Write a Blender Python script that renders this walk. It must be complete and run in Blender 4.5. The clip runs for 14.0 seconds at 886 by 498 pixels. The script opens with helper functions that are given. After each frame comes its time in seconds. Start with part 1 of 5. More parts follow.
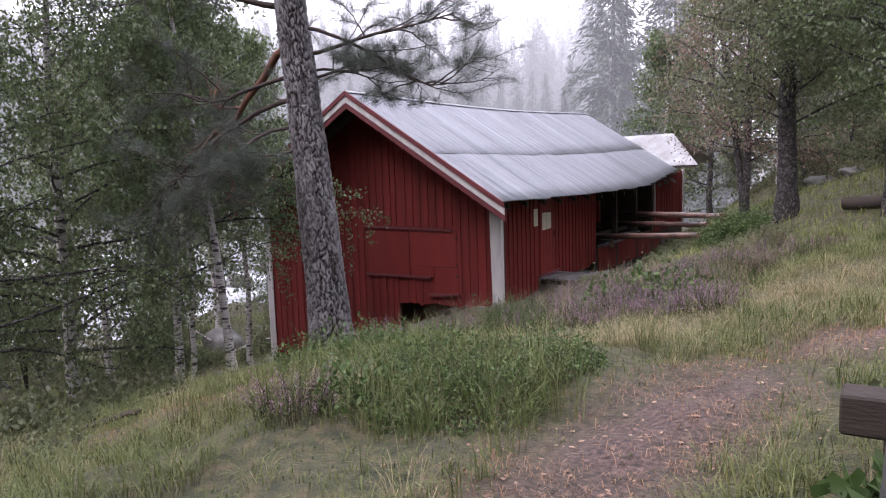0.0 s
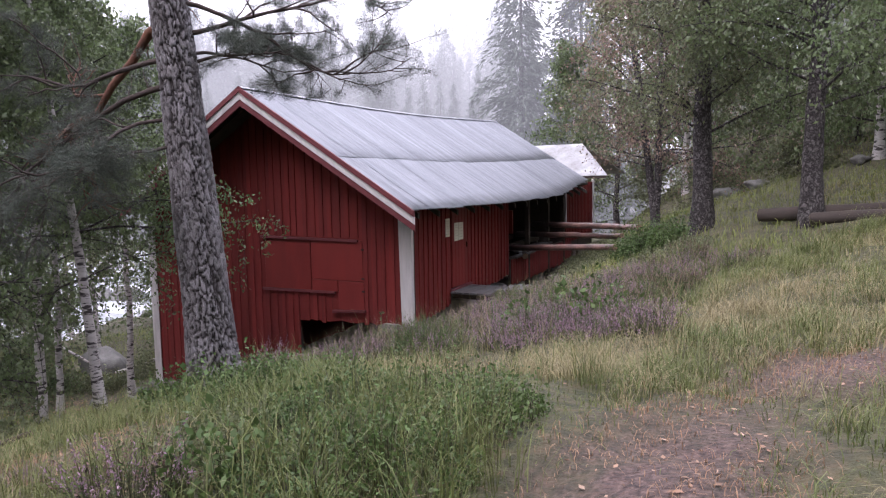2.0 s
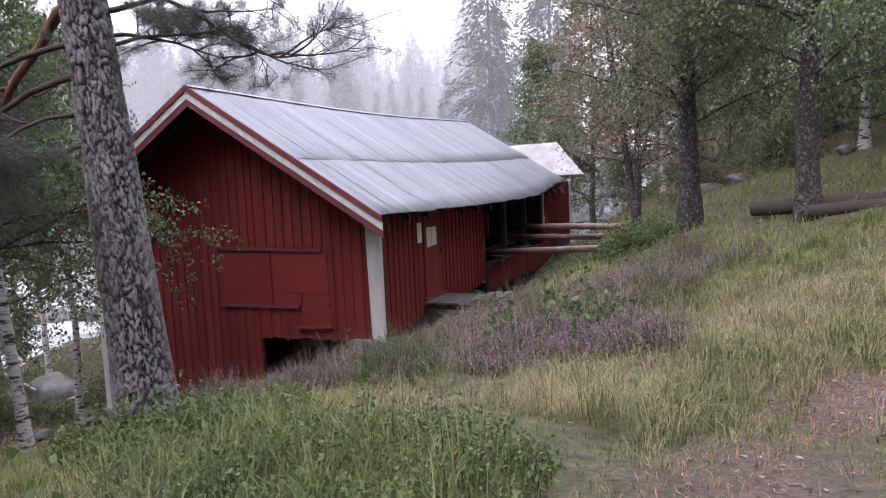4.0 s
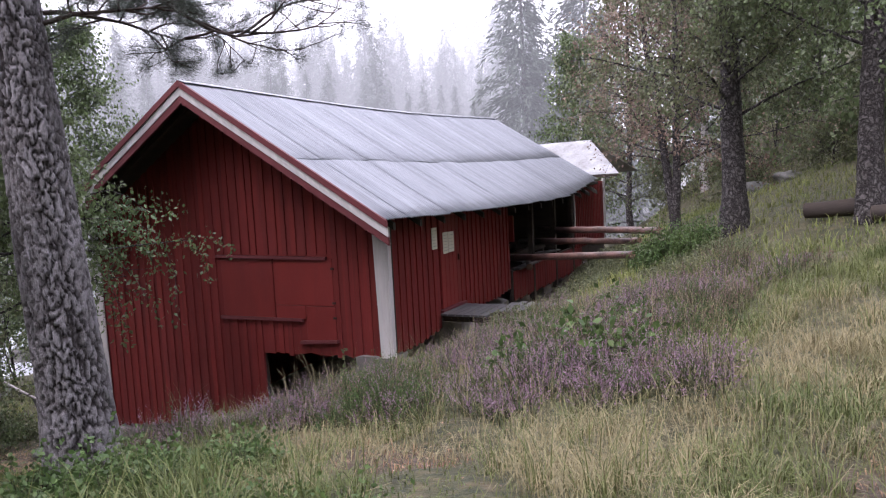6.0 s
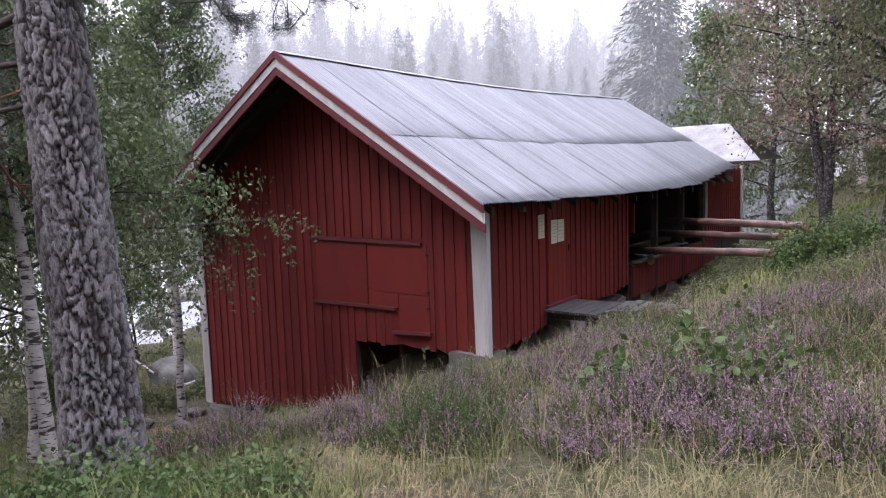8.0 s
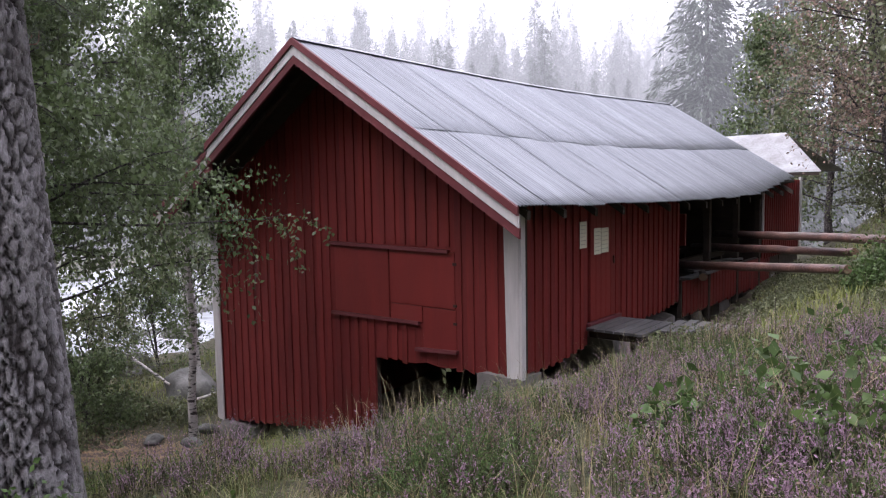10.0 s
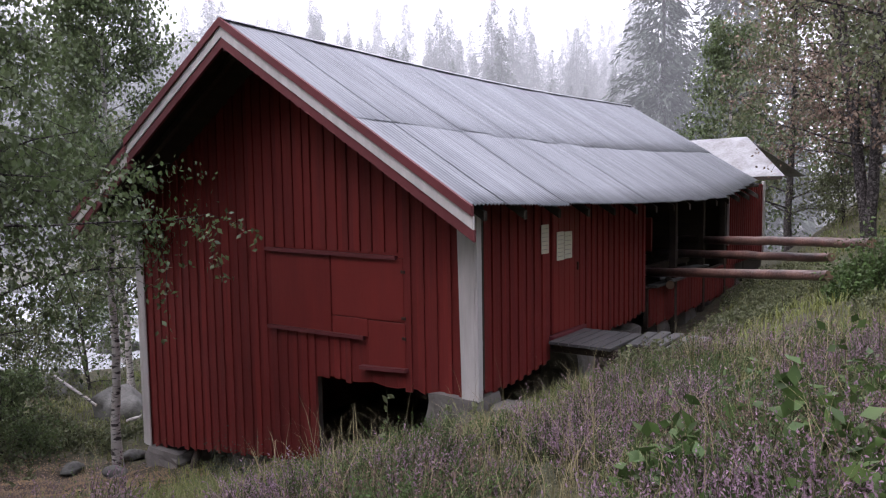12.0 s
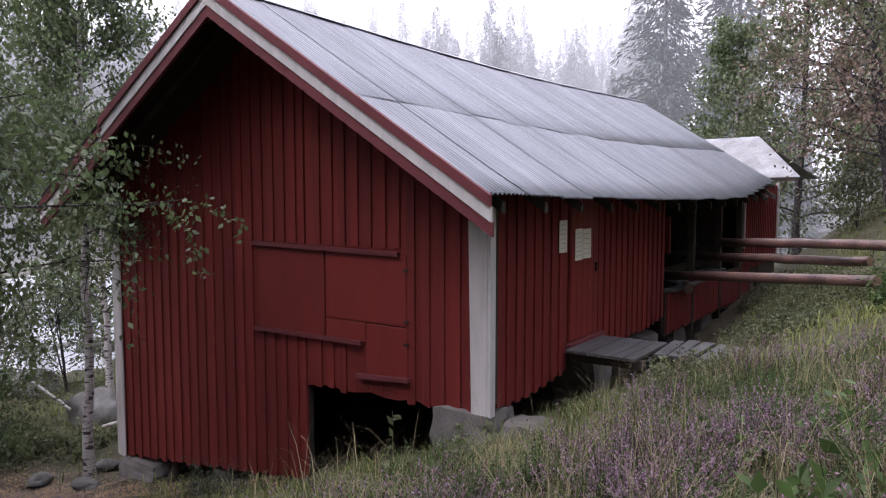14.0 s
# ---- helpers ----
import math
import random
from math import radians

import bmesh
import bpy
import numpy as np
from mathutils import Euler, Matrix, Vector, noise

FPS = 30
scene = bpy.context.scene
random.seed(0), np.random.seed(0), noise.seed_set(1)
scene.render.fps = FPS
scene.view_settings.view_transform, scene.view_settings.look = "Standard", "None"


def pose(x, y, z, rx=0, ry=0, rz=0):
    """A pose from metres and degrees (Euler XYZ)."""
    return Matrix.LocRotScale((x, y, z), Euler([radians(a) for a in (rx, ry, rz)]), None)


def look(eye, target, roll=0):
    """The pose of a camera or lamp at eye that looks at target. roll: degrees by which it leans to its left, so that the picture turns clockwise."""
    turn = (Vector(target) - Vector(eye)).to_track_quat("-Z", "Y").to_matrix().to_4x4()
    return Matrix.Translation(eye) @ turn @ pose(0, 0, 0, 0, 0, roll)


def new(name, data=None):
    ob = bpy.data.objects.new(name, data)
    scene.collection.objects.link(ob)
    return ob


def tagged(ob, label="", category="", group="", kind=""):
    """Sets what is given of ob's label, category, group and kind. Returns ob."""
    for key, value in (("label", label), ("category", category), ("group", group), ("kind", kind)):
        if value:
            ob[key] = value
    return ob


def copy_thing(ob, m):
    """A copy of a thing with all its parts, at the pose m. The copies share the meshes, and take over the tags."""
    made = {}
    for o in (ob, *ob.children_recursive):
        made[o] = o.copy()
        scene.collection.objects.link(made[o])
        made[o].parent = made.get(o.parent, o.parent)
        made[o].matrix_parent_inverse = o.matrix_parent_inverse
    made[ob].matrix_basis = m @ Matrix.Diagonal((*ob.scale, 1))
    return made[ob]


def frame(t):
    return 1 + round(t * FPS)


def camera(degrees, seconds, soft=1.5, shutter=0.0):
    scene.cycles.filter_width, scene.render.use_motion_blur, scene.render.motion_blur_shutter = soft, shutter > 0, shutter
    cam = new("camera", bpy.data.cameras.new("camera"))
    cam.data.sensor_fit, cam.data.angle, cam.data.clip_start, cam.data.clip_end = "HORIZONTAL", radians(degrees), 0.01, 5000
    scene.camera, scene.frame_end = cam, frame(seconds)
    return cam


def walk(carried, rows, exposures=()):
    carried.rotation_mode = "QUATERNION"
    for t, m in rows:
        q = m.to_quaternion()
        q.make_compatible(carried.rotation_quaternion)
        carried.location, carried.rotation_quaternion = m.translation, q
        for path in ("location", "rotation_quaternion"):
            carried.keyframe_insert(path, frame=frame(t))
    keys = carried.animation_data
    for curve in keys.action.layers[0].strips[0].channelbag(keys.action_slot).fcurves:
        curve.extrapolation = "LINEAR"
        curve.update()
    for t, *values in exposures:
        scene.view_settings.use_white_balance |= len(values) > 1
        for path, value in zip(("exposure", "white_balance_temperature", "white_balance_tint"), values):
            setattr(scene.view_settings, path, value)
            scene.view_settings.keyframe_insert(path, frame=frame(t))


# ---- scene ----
cam = camera(61.4, 14.0, soft=1.15)
PATH = [
    (0, (-0.568, 0.136, 1.798), (-1.634, 1.811, 1.56), -1.8),
    (0.5, (-0.734, 0.477, 1.788), (-1.761, 2.178, 1.555), -1.7),
    (1, (-0.839, 0.705, 1.738), (-1.791, 2.448, 1.498), -1.2),
    (1.5, (-1.057, 0.952, 1.699), (-1.947, 2.728, 1.46), -1.1),
    (2, (-1.227, 1.252, 1.698), (-2.076, 3.05, 1.48), -0.9),
    (2.5, (-1.364, 1.476, 1.668), (-2.181, 3.289, 1.455), -1.1),
    (3, (-1.542, 1.735, 1.63), (-2.31, 3.569, 1.415), -2.6),
    (5.5, (-1.831, 3.499, 1.541), (-2.675, 5.303, 1.359), -2.7),
    (6, (-1.885, 3.815, 1.538), (-2.762, 5.601, 1.341), -3.0),
    (6.5, (-1.891, 4.149, 1.534), (-2.837, 5.899, 1.332), -2.6),
    (7, (-1.955, 4.438, 1.513), (-2.951, 6.158, 1.296), -2.1),
    (7.5, (-2.019, 4.762, 1.527), (-3.093, 6.432, 1.291), -1.4),
    (8, (-2.143, 5.086, 1.459), (-3.306, 6.697, 1.234), -1.8),
    (10.5, (-2.917, 6.481, 1.187), (-4.163, 8.035, 1.013), -0.9),
    (11, (-3.043, 6.772, 1.154), (-4.285, 8.331, 0.989), -0.8),
    (11.5, (-3.247, 6.975, 1.109), (-4.464, 8.553, 0.944), -1.0),
    (12, (-3.397, 7.194, 1.064), (-4.555, 8.817, 0.902), -0.9),
    (12.5, (-3.579, 7.421, 1.043), (-4.737, 9.043, 0.875), -1.1),
    (13, (-3.791, 7.573, 1.0), (-4.942, 9.199, 0.826), -1.1),
    (13.5, (-3.986, 7.7, 0.967), (-5.143, 9.321, 0.782), -1.0),
    (14, (-4.177, 7.943, 0.915), (-5.317, 9.578, 0.757), -0.0),
]
EXPOSURES = [(0.0, 1.76, 6250, 24), (0.5, 1.82, 6250, 24), (1.5, 2.0, 6230, 24), (2.0, 1.86, 6200, 24), (3.0, 1.82, 6200, 24), (8.0, 1.90, 6150, 23), (10.5, 1.60, 6250, 21), (11.0, 1.37, 6250, 21), (12.0, 1.52, 6230, 21), (13.5, 1.66, 6200, 22), (14.0, 1.56, 6200, 22)]
walk(cam, [(t, look(eye, target, roll)) for t, eye, target, roll in PATH], EXPOSURES)

# ---- world and sun: an overcast, rainy day ----
SKY_STRENGTH = 0.10
world = bpy.data.worlds.new("overcast_sky")
scene.world = world
world.use_nodes = True
wn, wl = world.node_tree.nodes, world.node_tree.links
sky = wn.new("ShaderNodeTexSky")
sky.sky_type, sky.sun_disc = "NISHITA", False
sky.sun_elevation, sky.sun_rotation = radians(48), radians(200)
sky.air_density, sky.dust_density, sky.ozone_density = 1.0, 6.0, 1.0
cloud = wn.new("ShaderNodeMix")
cloud.data_type = "RGBA"
cloud.inputs[0].default_value = 0.88
cloud.inputs[7].default_value = (9.6, 9.7, 10.2, 1)
wl.new(sky.outputs[0], cloud.inputs[6])
wl.new(cloud.outputs[2], wn["Background"].inputs[0])
wn["Background"].inputs[1].default_value = SKY_STRENGTH

sun = new("sun", bpy.data.lights.new("sun", "SUN"))
sun.data.energy, sun.data.angle, sun.data.color = 0.6, radians(40), (1.0, 0.97, 0.93)
sun.matrix_world = pose(0, 0, 30, 42, 0, -20)


# ---- materials ----
def mat(name, a, b, scale=6.0, rough=0.8, stretch=(1, 1, 1), bump=0.2, bump_scale=None, fine=0.35, metal=0.0, rand=0.0, island=False, spec=0.35, sheen=0.0, trans=0.0):
    """Two colours mixed by coarse and fine noise, with relief; rand varies the brightness from piece to piece."""
    m = bpy.data.materials.new(name)
    m.use_nodes = True
    n, l = m.node_tree.nodes, m.node_tree.links
    p = n["Principled BSDF"]
    p.inputs["Roughness"].default_value, p.inputs["Metallic"].default_value = rough, metal
    p.inputs["Specular IOR Level"].default_value = spec
    co, mp = n.new("ShaderNodeTexCoord"), n.new("ShaderNodeMapping")
    mp.inputs["Scale"].default_value = stretch
    l.new(co.outputs["Object"], mp.inputs["Vector"])
    big, small = n.new("ShaderNodeTexNoise"), n.new("ShaderNodeTexNoise")
    big.inputs["Scale"].default_value, small.inputs["Scale"].default_value = scale, scale * 9
    big.inputs["Detail"].default_value, small.inputs["Detail"].default_value = 3, 4
    for x in (big, small):
        l.new(mp.outputs[0], x.inputs["Vector"])
    add = n.new("ShaderNodeMath")
    add.operation = "MULTIPLY_ADD"
    add.inputs[1].default_value = fine
    l.new(small.outputs["Fac"], add.inputs[0])
    sub = n.new("ShaderNodeMath")
    sub.operation = "MULTIPLY_ADD"
    sub.inputs[1].default_value, sub.inputs[2].default_value = 1.6, -0.3 - fine * 0.5
    l.new(big.outputs["Fac"], sub.inputs[0])
    l.new(sub.outputs[0], add.inputs[2])
    mix = n.new("ShaderNodeMix")
    mix.data_type = "RGBA"
    mix.inputs[6].default_value, mix.inputs[7].default_value = (*a, 1), (*b, 1)
    l.new(add.outputs[0], mix.inputs[0])
    col = mix.outputs[2]
    if rand:
        if island:
            g = n.new("ShaderNodeNewGeometry")
            r = g.outputs["Random Per Island"]
        else:
            g = n.new("ShaderNodeObjectInfo")
            r = g.outputs["Random"]
        mr = n.new("ShaderNodeMapRange")
        mr.inputs[3].default_value, mr.inputs[4].default_value = 1 - rand, 1 + rand
        l.new(r, mr.inputs[0])
        mul = n.new("ShaderNodeVectorMath")
        mul.operation = "SCALE"
        l.new(col, mul.inputs[0])
        l.new(mr.outputs[0], mul.inputs["Scale"])
        col = mul.outputs[0]
    l.new(col, p.inputs["Base Color"])
    if bump:
        bm_ = n.new("ShaderNodeBump")
        bm_.inputs["Strength"].default_value, bm_.inputs["Distance"].default_value = bump, 0.02
        l.new(small.outputs["Fac"], bm_.inputs["Height"])
        l.new(bm_.outputs[0], p.inputs["Normal"])
    if trans:
        t = n.new("ShaderNodeBsdfTranslucent")
        l.new(col, t.inputs["Color"])
        ms = n.new("ShaderNodeMixShader")
        ms.inputs[0].default_value = trans
        l.new(p.outputs[0], ms.inputs[1])
        l.new(t.outputs[0], ms.inputs[2])
        l.new(ms.outputs[0], n["Material Output"].inputs[0])
    return m


RED = mat("falu_red_boards", (0.165, 0.017, 0.014), (0.105, 0.012, 0.012), 1.5, 0.75, (6, 6, 0.5), 0.3, rand=0.16)
RED_TRIM = mat("red_trim_paint", (0.135, 0.031, 0.036), (0.092, 0.023, 0.027), 2.0, 0.6, (1, 1, 1), 0.2)
RED_DOOR = mat("red_hatch_paint", (0.165, 0.018, 0.015), (0.125, 0.014, 0.013), 1.2, 0.6, (3, 3, 0.6), 0.15, rand=0.08)
WHITE = mat("weathered_white_paint", (0.55, 0.53, 0.53), (0.36, 0.345, 0.345), 1.6, 0.65, (5, 5, 0.6), 0.25)
PAPER = mat("yellowed_paper", (0.62, 0.60, 0.48), (0.52, 0.50, 0.40), 5, 0.8, bump=0.0)
INK = mat("faded_print", (0.30, 0.30, 0.26), (0.24, 0.24, 0.22), 9, 0.8, bump=0.0)
TIN = mat("wet_corrugated_steel", (0.275, 0.29, 0.318), (0.135, 0.142, 0.16), 0.9, 0.36, (0.35, 7.0, 0.35), 0.15, metal=0.5, rand=0.07, spec=0.5, fine=1.0)
TIN_ANNEX = mat("bright_wet_steel", (0.38, 0.385, 0.40), (0.13, 0.12, 0.115), 1.6, 0.35, (1, 1, 1), 0.05, metal=0.4, rand=0.06, fine=0.9)
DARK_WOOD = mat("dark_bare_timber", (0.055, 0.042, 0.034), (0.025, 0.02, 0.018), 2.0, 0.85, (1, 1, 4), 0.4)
GREY_WOOD = mat("wet_grey_planks", (0.12, 0.118, 0.12), (0.05, 0.049, 0.052), 1.6, 0.5, (5, 0.8, 3), 0.35, rand=0.18)
LOG_WOOD = mat("half_peeled_pine_log", (0.19, 0.105, 0.085), (0.028, 0.02, 0.02), 3.2, 0.36, (1, 1, 1), 0.8, fine=1.2, spec=0.6)
LOG_END = mat("pale_sawn_log_end", (0.22, 0.145, 0.10), (0.13, 0.085, 0.06), 8, 0.7, bump=0.2)
STONE = mat("granite_blocks", (0.20, 0.185, 0.18), (0.10, 0.092, 0.09), 2.5, 0.8, (1, 1, 1), 0.6, rand=0.2)
ROCK = mat("river_rock", (0.19, 0.185, 0.18), (0.05, 0.052, 0.046), 2.4, 0.75, (1, 1, 1), 1.0, rand=0.25, fine=0.8)
IRON = mat("rusty_iron", (0.06, 0.03, 0.022), (0.025, 0.018, 0.016), 8, 0.6, bump=0.3, metal=0.4)


def fissured_bark(name, plate, lichen, crack, cells, stretch, depth):
    """Bark plates parted by dark cracks."""
    m = mat(name, plate, lichen, 14.0, 0.9, (1, 1, 0.7), 0.0, fine=1.1)
    n, l = m.node_tree.nodes, m.node_tree.links
    p = n["Principled BSDF"]
    co, mp, wob = n.new("ShaderNodeTexCoord"), n.new("ShaderNodeMapping"), n.new("ShaderNodeTexNoise")
    wob.inputs["Scale"].default_value, wob.inputs["Detail"].default_value = 7, 3
    ad = n.new("ShaderNodeVectorMath")
    ad.operation = "MULTIPLY_ADD"
    ad.inputs[1].default_value = (0.30, 0.30, 0.30)
    l.new(co.outputs["Object"], wob.inputs["Vector"])
    l.new(wob.outputs["Color"], ad.inputs[0])
    l.new(co.outputs["Object"], ad.inputs[2])
    mp.inputs["Scale"].default_value = stretch
    l.new(ad.outputs[0], mp.inputs["Vector"])
    vo = n.new("ShaderNodeTexVoronoi")
    vo.feature = "DISTANCE_TO_EDGE"
    vo.inputs["Scale"].default_value = cells
    l.new(mp.outputs[0], vo.inputs["Vector"])
    mr = n.new("ShaderNodeMapRange")
    mr.inputs[1].default_value, mr.inputs[2].default_value = 0.0, 0.30
    l.new(vo.outputs["Distance"], mr.inputs[0])
    mix = n.new("ShaderNodeMix")
    mix.data_type = "RGBA"
    mix.inputs[6].default_value = (*crack, 1)
    l.new(mr.outputs[0], mix.inputs[0])
    l.new(p.inputs["Base Color"].links[0].from_socket, mix.inputs[7])
    l.new(mix.outputs[2], p.inputs["Base Color"])
    bu = n.new("ShaderNodeBump")
    bu.inputs["Strength"].default_value, bu.inputs["Distance"].default_value = 1.0, depth
    l.new(mr.outputs[0], bu.inputs["Height"])
    l.new(bu.outputs[0], p.inputs["Normal"])
    return m




def plated_bark():
    """Pale lichened plates over dark fissures, after the trunk's own relief."""
    m = mat("lichened_pine_bark", (0.10, 0.09, 0.092), (0.27, 0.258, 0.275), 9.0, 0.9, (1, 1, 0.5), 1.0, fine=1.0)
    n, l = m.node_tree.nodes, m.node_tree.links
    p = n["Principled BSDF"]
    at, mix = n.new("ShaderNodeAttribute"), n.new("ShaderNodeMix")
    at.attribute_name = "plate"
    mix.data_type = "RGBA"
    mix.inputs[6].default_value = (0.028, 0.022, 0.022, 1)
    l.new(at.outputs["Fac"], mix.inputs[0])
    l.new(p.inputs["Base Color"].links[0].from_socket, mix.inputs[7])
    l.new(mix.outputs[2], p.inputs["Base Color"])
    return m


PINE_BARK = plated_bark()
DARK_LIMB = mat("dark_pine_twig", (0.075, 0.055, 0.048), (0.035, 0.027, 0.026), 4.0, 0.85, (1, 1, 1), 0.5)
PINE_LIMB = mat("orange_pine_limb", (0.20, 0.085, 0.05), (0.07, 0.04, 0.035), 3.0, 0.85, (1, 1, 1), 0.6)


def birch_bark():
    """White bark with dark bars lying across the stem and black scars."""
    m = mat("birch_bark", (0.44, 0.42, 0.41), (0.28, 0.26, 0.25), 6, 0.7, (1, 1, 2), 0.2)
    n, l = m.node_tree.nodes, m.node_tree.links
    p = n["Principled BSDF"]
    co = n.new("ShaderNodeTexCoord")
    last = p.inputs["Base Color"].links[0].from_socket
    for sc, stretch, lo, hi in ((4.0, (1, 1, 3.2), 0.54, 0.60), (13.0, (0.6, 0.6, 4.0), 0.60, 0.66)):
        mp, ns, mr, mix = n.new("ShaderNodeMapping"), n.new("ShaderNodeTexNoise"), n.new("ShaderNodeMapRange"), n.new("ShaderNodeMix")
        mp.inputs["Scale"].default_value = stretch
        ns.inputs["Scale"].default_value, ns.inputs["Detail"].default_value = sc, 3
        mr.inputs[1].default_value, mr.inputs[2].default_value = lo, hi
        mix.data_type = "RGBA"
        mix.inputs[7].default_value = (0.035, 0.03, 0.03, 1)
        l.new(co.outputs["Object"], mp.inputs["Vector"])
        l.new(mp.outputs[0], ns.inputs["Vector"])
        l.new(ns.outputs["Fac"], mr.inputs[0])
        l.new(mr.outputs[0], mix.inputs[0])
        l.new(last, mix.inputs[6])
        last = mix.outputs[2]
    l.new(last, p.inputs["Base Color"])
    return m


BIRCH_BARK = birch_bark()
DARK_BARK = fissured_bark("wet_dark_bark", (0.05, 0.042, 0.04), (0.15, 0.14, 0.14), (0.014, 0.011, 0.011), 12.0, (1, 1, 0.5), 0.02)
NEEDLE = mat("pine_needles", (0.055, 0.070, 0.055), (0.095, 0.11, 0.092), 1.2, 0.6, bump=0, rand=0.3, island=True, trans=0.15)
SPRUCE = mat("spruce_needles", (0.042, 0.058, 0.045), (0.065, 0.082, 0.062), 0.8, 0.7, bump=0, rand=0.25, island=True)
LEAF = mat("birch_leaves", (0.072, 0.11, 0.044), (0.13, 0.165, 0.075), 0.7, 0.38, bump=0, rand=0.4, island=True, trans=0.48, spec=0.6)
LEAF_YELLOW = mat("yellowing_birch_leaves", (0.098, 0.125, 0.062), (0.155, 0.16, 0.085), 0.7, 0.38, bump=0, rand=0.4, island=True, trans=0.48, spec=0.6)
LEAF_RUST = mat("reddening_rowan_leaves", (0.21, 0.125, 0.105), (0.15, 0.14, 0.095), 0.9, 0.5, bump=0, rand=0.4, island=True, trans=0.25)
LEAF_LOW = mat("bilberry_leaves", (0.042, 0.085, 0.026), (0.10, 0.15, 0.045), 2, 0.45, bump=0, rand=0.35, island=True, trans=0.25)
GRASS = mat("green_grass", (0.070, 0.105, 0.030), (0.165, 0.17, 0.062), 0.8, 0.55, bump=0, rand=0.35, island=True, trans=0.25)
MOSSY = mat("yellow_green_slope_grass", (0.11, 0.15, 0.04), (0.22, 0.23, 0.075), 0.5, 0.55, bump=0, rand=0.35, island=True, trans=0.25)
STRAW = mat("wilted_straw_grass", (0.30, 0.25, 0.145), (0.17, 0.16, 0.072), 0.7, 0.6, bump=0, rand=0.3, island=True, trans=0.2)
RUSTY_GRASS = mat("reddish_bent_grass", (0.24, 0.125, 0.075), (0.30, 0.20, 0.12), 0.7, 0.6, bump=0, rand=0.3, island=True, trans=0.2)
HEATHER_BROWN = mat("withered_heather", (0.16, 0.105, 0.09), (0.23, 0.165, 0.14), 1.1, 0.8, bump=0, rand=0.35, island=True, trans=0.2)
TAN_GRASS = mat("dead_tan_litter", (0.32, 0.215, 0.125), (0.22, 0.15, 0.09), 0.9, 0.7, bump=0, rand=0.35, island=True)
HEATHER_STEM = mat("heather_stems", (0.042, 0.055, 0.024), (0.075, 0.065, 0.038), 2, 0.8, bump=0, rand=0.3, island=True)
HEATHER_BLOOM = mat("faded_heather_bloom", (0.23, 0.135, 0.20), (0.31, 0.215, 0.275), 1.1, 0.8, bump=0, rand=0.35, island=True, trans=0.2)


# ---- terrain ----
GX = np.array([-40, -24, -16, -12, -9.5, -8.4, -7.2, -6, -4.6, -3, -1.2, 2, 7, 16, 40.0])
GY = np.array([0, 5, 9, 15, 20, 30.0])
GZ = np.array([
    [-5.6, -4.4, -3.0, -2.0, -1.35, -1.05, -0.7, -0.4, -0.05, 0.15, 0.25, 0.6, 1.3, 3.5, 12],
    [-5.6, -4.4, -3.1, -2.0, -1.4, -1.1, -0.75, -0.42, -0.1, 0.06, 0.1, 0.5, 1.3, 3.6, 13],
    [-5.6, -4.5, -3.4, -2.4, -1.65, -1.35, -1.05, -0.82, -0.52, -0.28, 0.0, 0.5, 1.4, 4.0, 14],
    [-5.6, -4.7, -4.15, -3.2, -2.4, -2.05, -1.4, -1.05, -0.7, -0.25, 0.12, 0.7, 1.7, 4.5, 15],
    [-5.6, -4.8, -4.2, -3.3, -2.6, -2.2, -1.6, -1.0, -0.45, 0.18, 0.52, 1.2, 2.4, 5.5, 17],
    [-5.6, -4.7, -4.0, -3.0, -2.0, -1.5, -0.9, -0.5, 0.0, 0.6, 1.2, 2.2, 4.0, 8.0, 22],
])


def ease(k):
    return k * k * (3 - 2 * k)


def rough(x, y):
    """Small hummocks of the ground."""
    return (0.05 * np.sin(1.7 * x + 0.6 * y) * np.sin(1.3 * y - 0.4 * x + 1.0) + 0.035 * np.sin(3.9 * x - 1.1) * np.sin(3.3 * y + 2.0)
            + 0.03 * np.sin(5.3 * x + 2.1 * y + 0.5) * np.sin(4.7 * y - 1.9 * x) + 0.012 * np.sin(9.1 * x + 3 * y) * np.sin(8.3 * y - 2 * x))


def ground_z(x, y):
    x, y = np.asarray(x, float), np.asarray(y, float)
    yi = np.clip(np.searchsorted(GY, y, side="right") - 1, 0, len(GY) - 2)
    ky = ease(np.clip((y - GY[yi]) / (GY[yi + 1] - GY[yi]), 0, 1))
    prof = np.stack([np.interp(x, GX, row) for row in GZ])
    flat = prof.reshape(len(GY), -1)
    idx = np.arange(flat.shape[1])
    yi_, ky_ = np.broadcast_to(yi, x.shape).ravel(), np.broadcast_to(ky, x.shape).ravel()
    z = (flat[yi_, idx] * (1 - ky_) + flat[yi_ + 1, idx] * ky_).reshape(x.shape)
    away = np.hypot(x + 4, y - 6)
    z = z - 0.24 * np.exp(-(((x + 7.0) / 0.75) ** 2) - ((y - 17.4) / 1.0) ** 2)
    z = z + 0.10 * np.clip(away - 52, 0, 70) + 0.24 * np.clip(y - 31, 0, 34) * ease(np.clip((x + 12) / 10, 0, 1))
    return z + rough(x, y) * np.clip(1.2 - np.hypot(x + 4, y - 9) / 60, 0, 1)


def gz(x, y):
    return float(ground_z(np.array([x]), np.array([y]))[0])


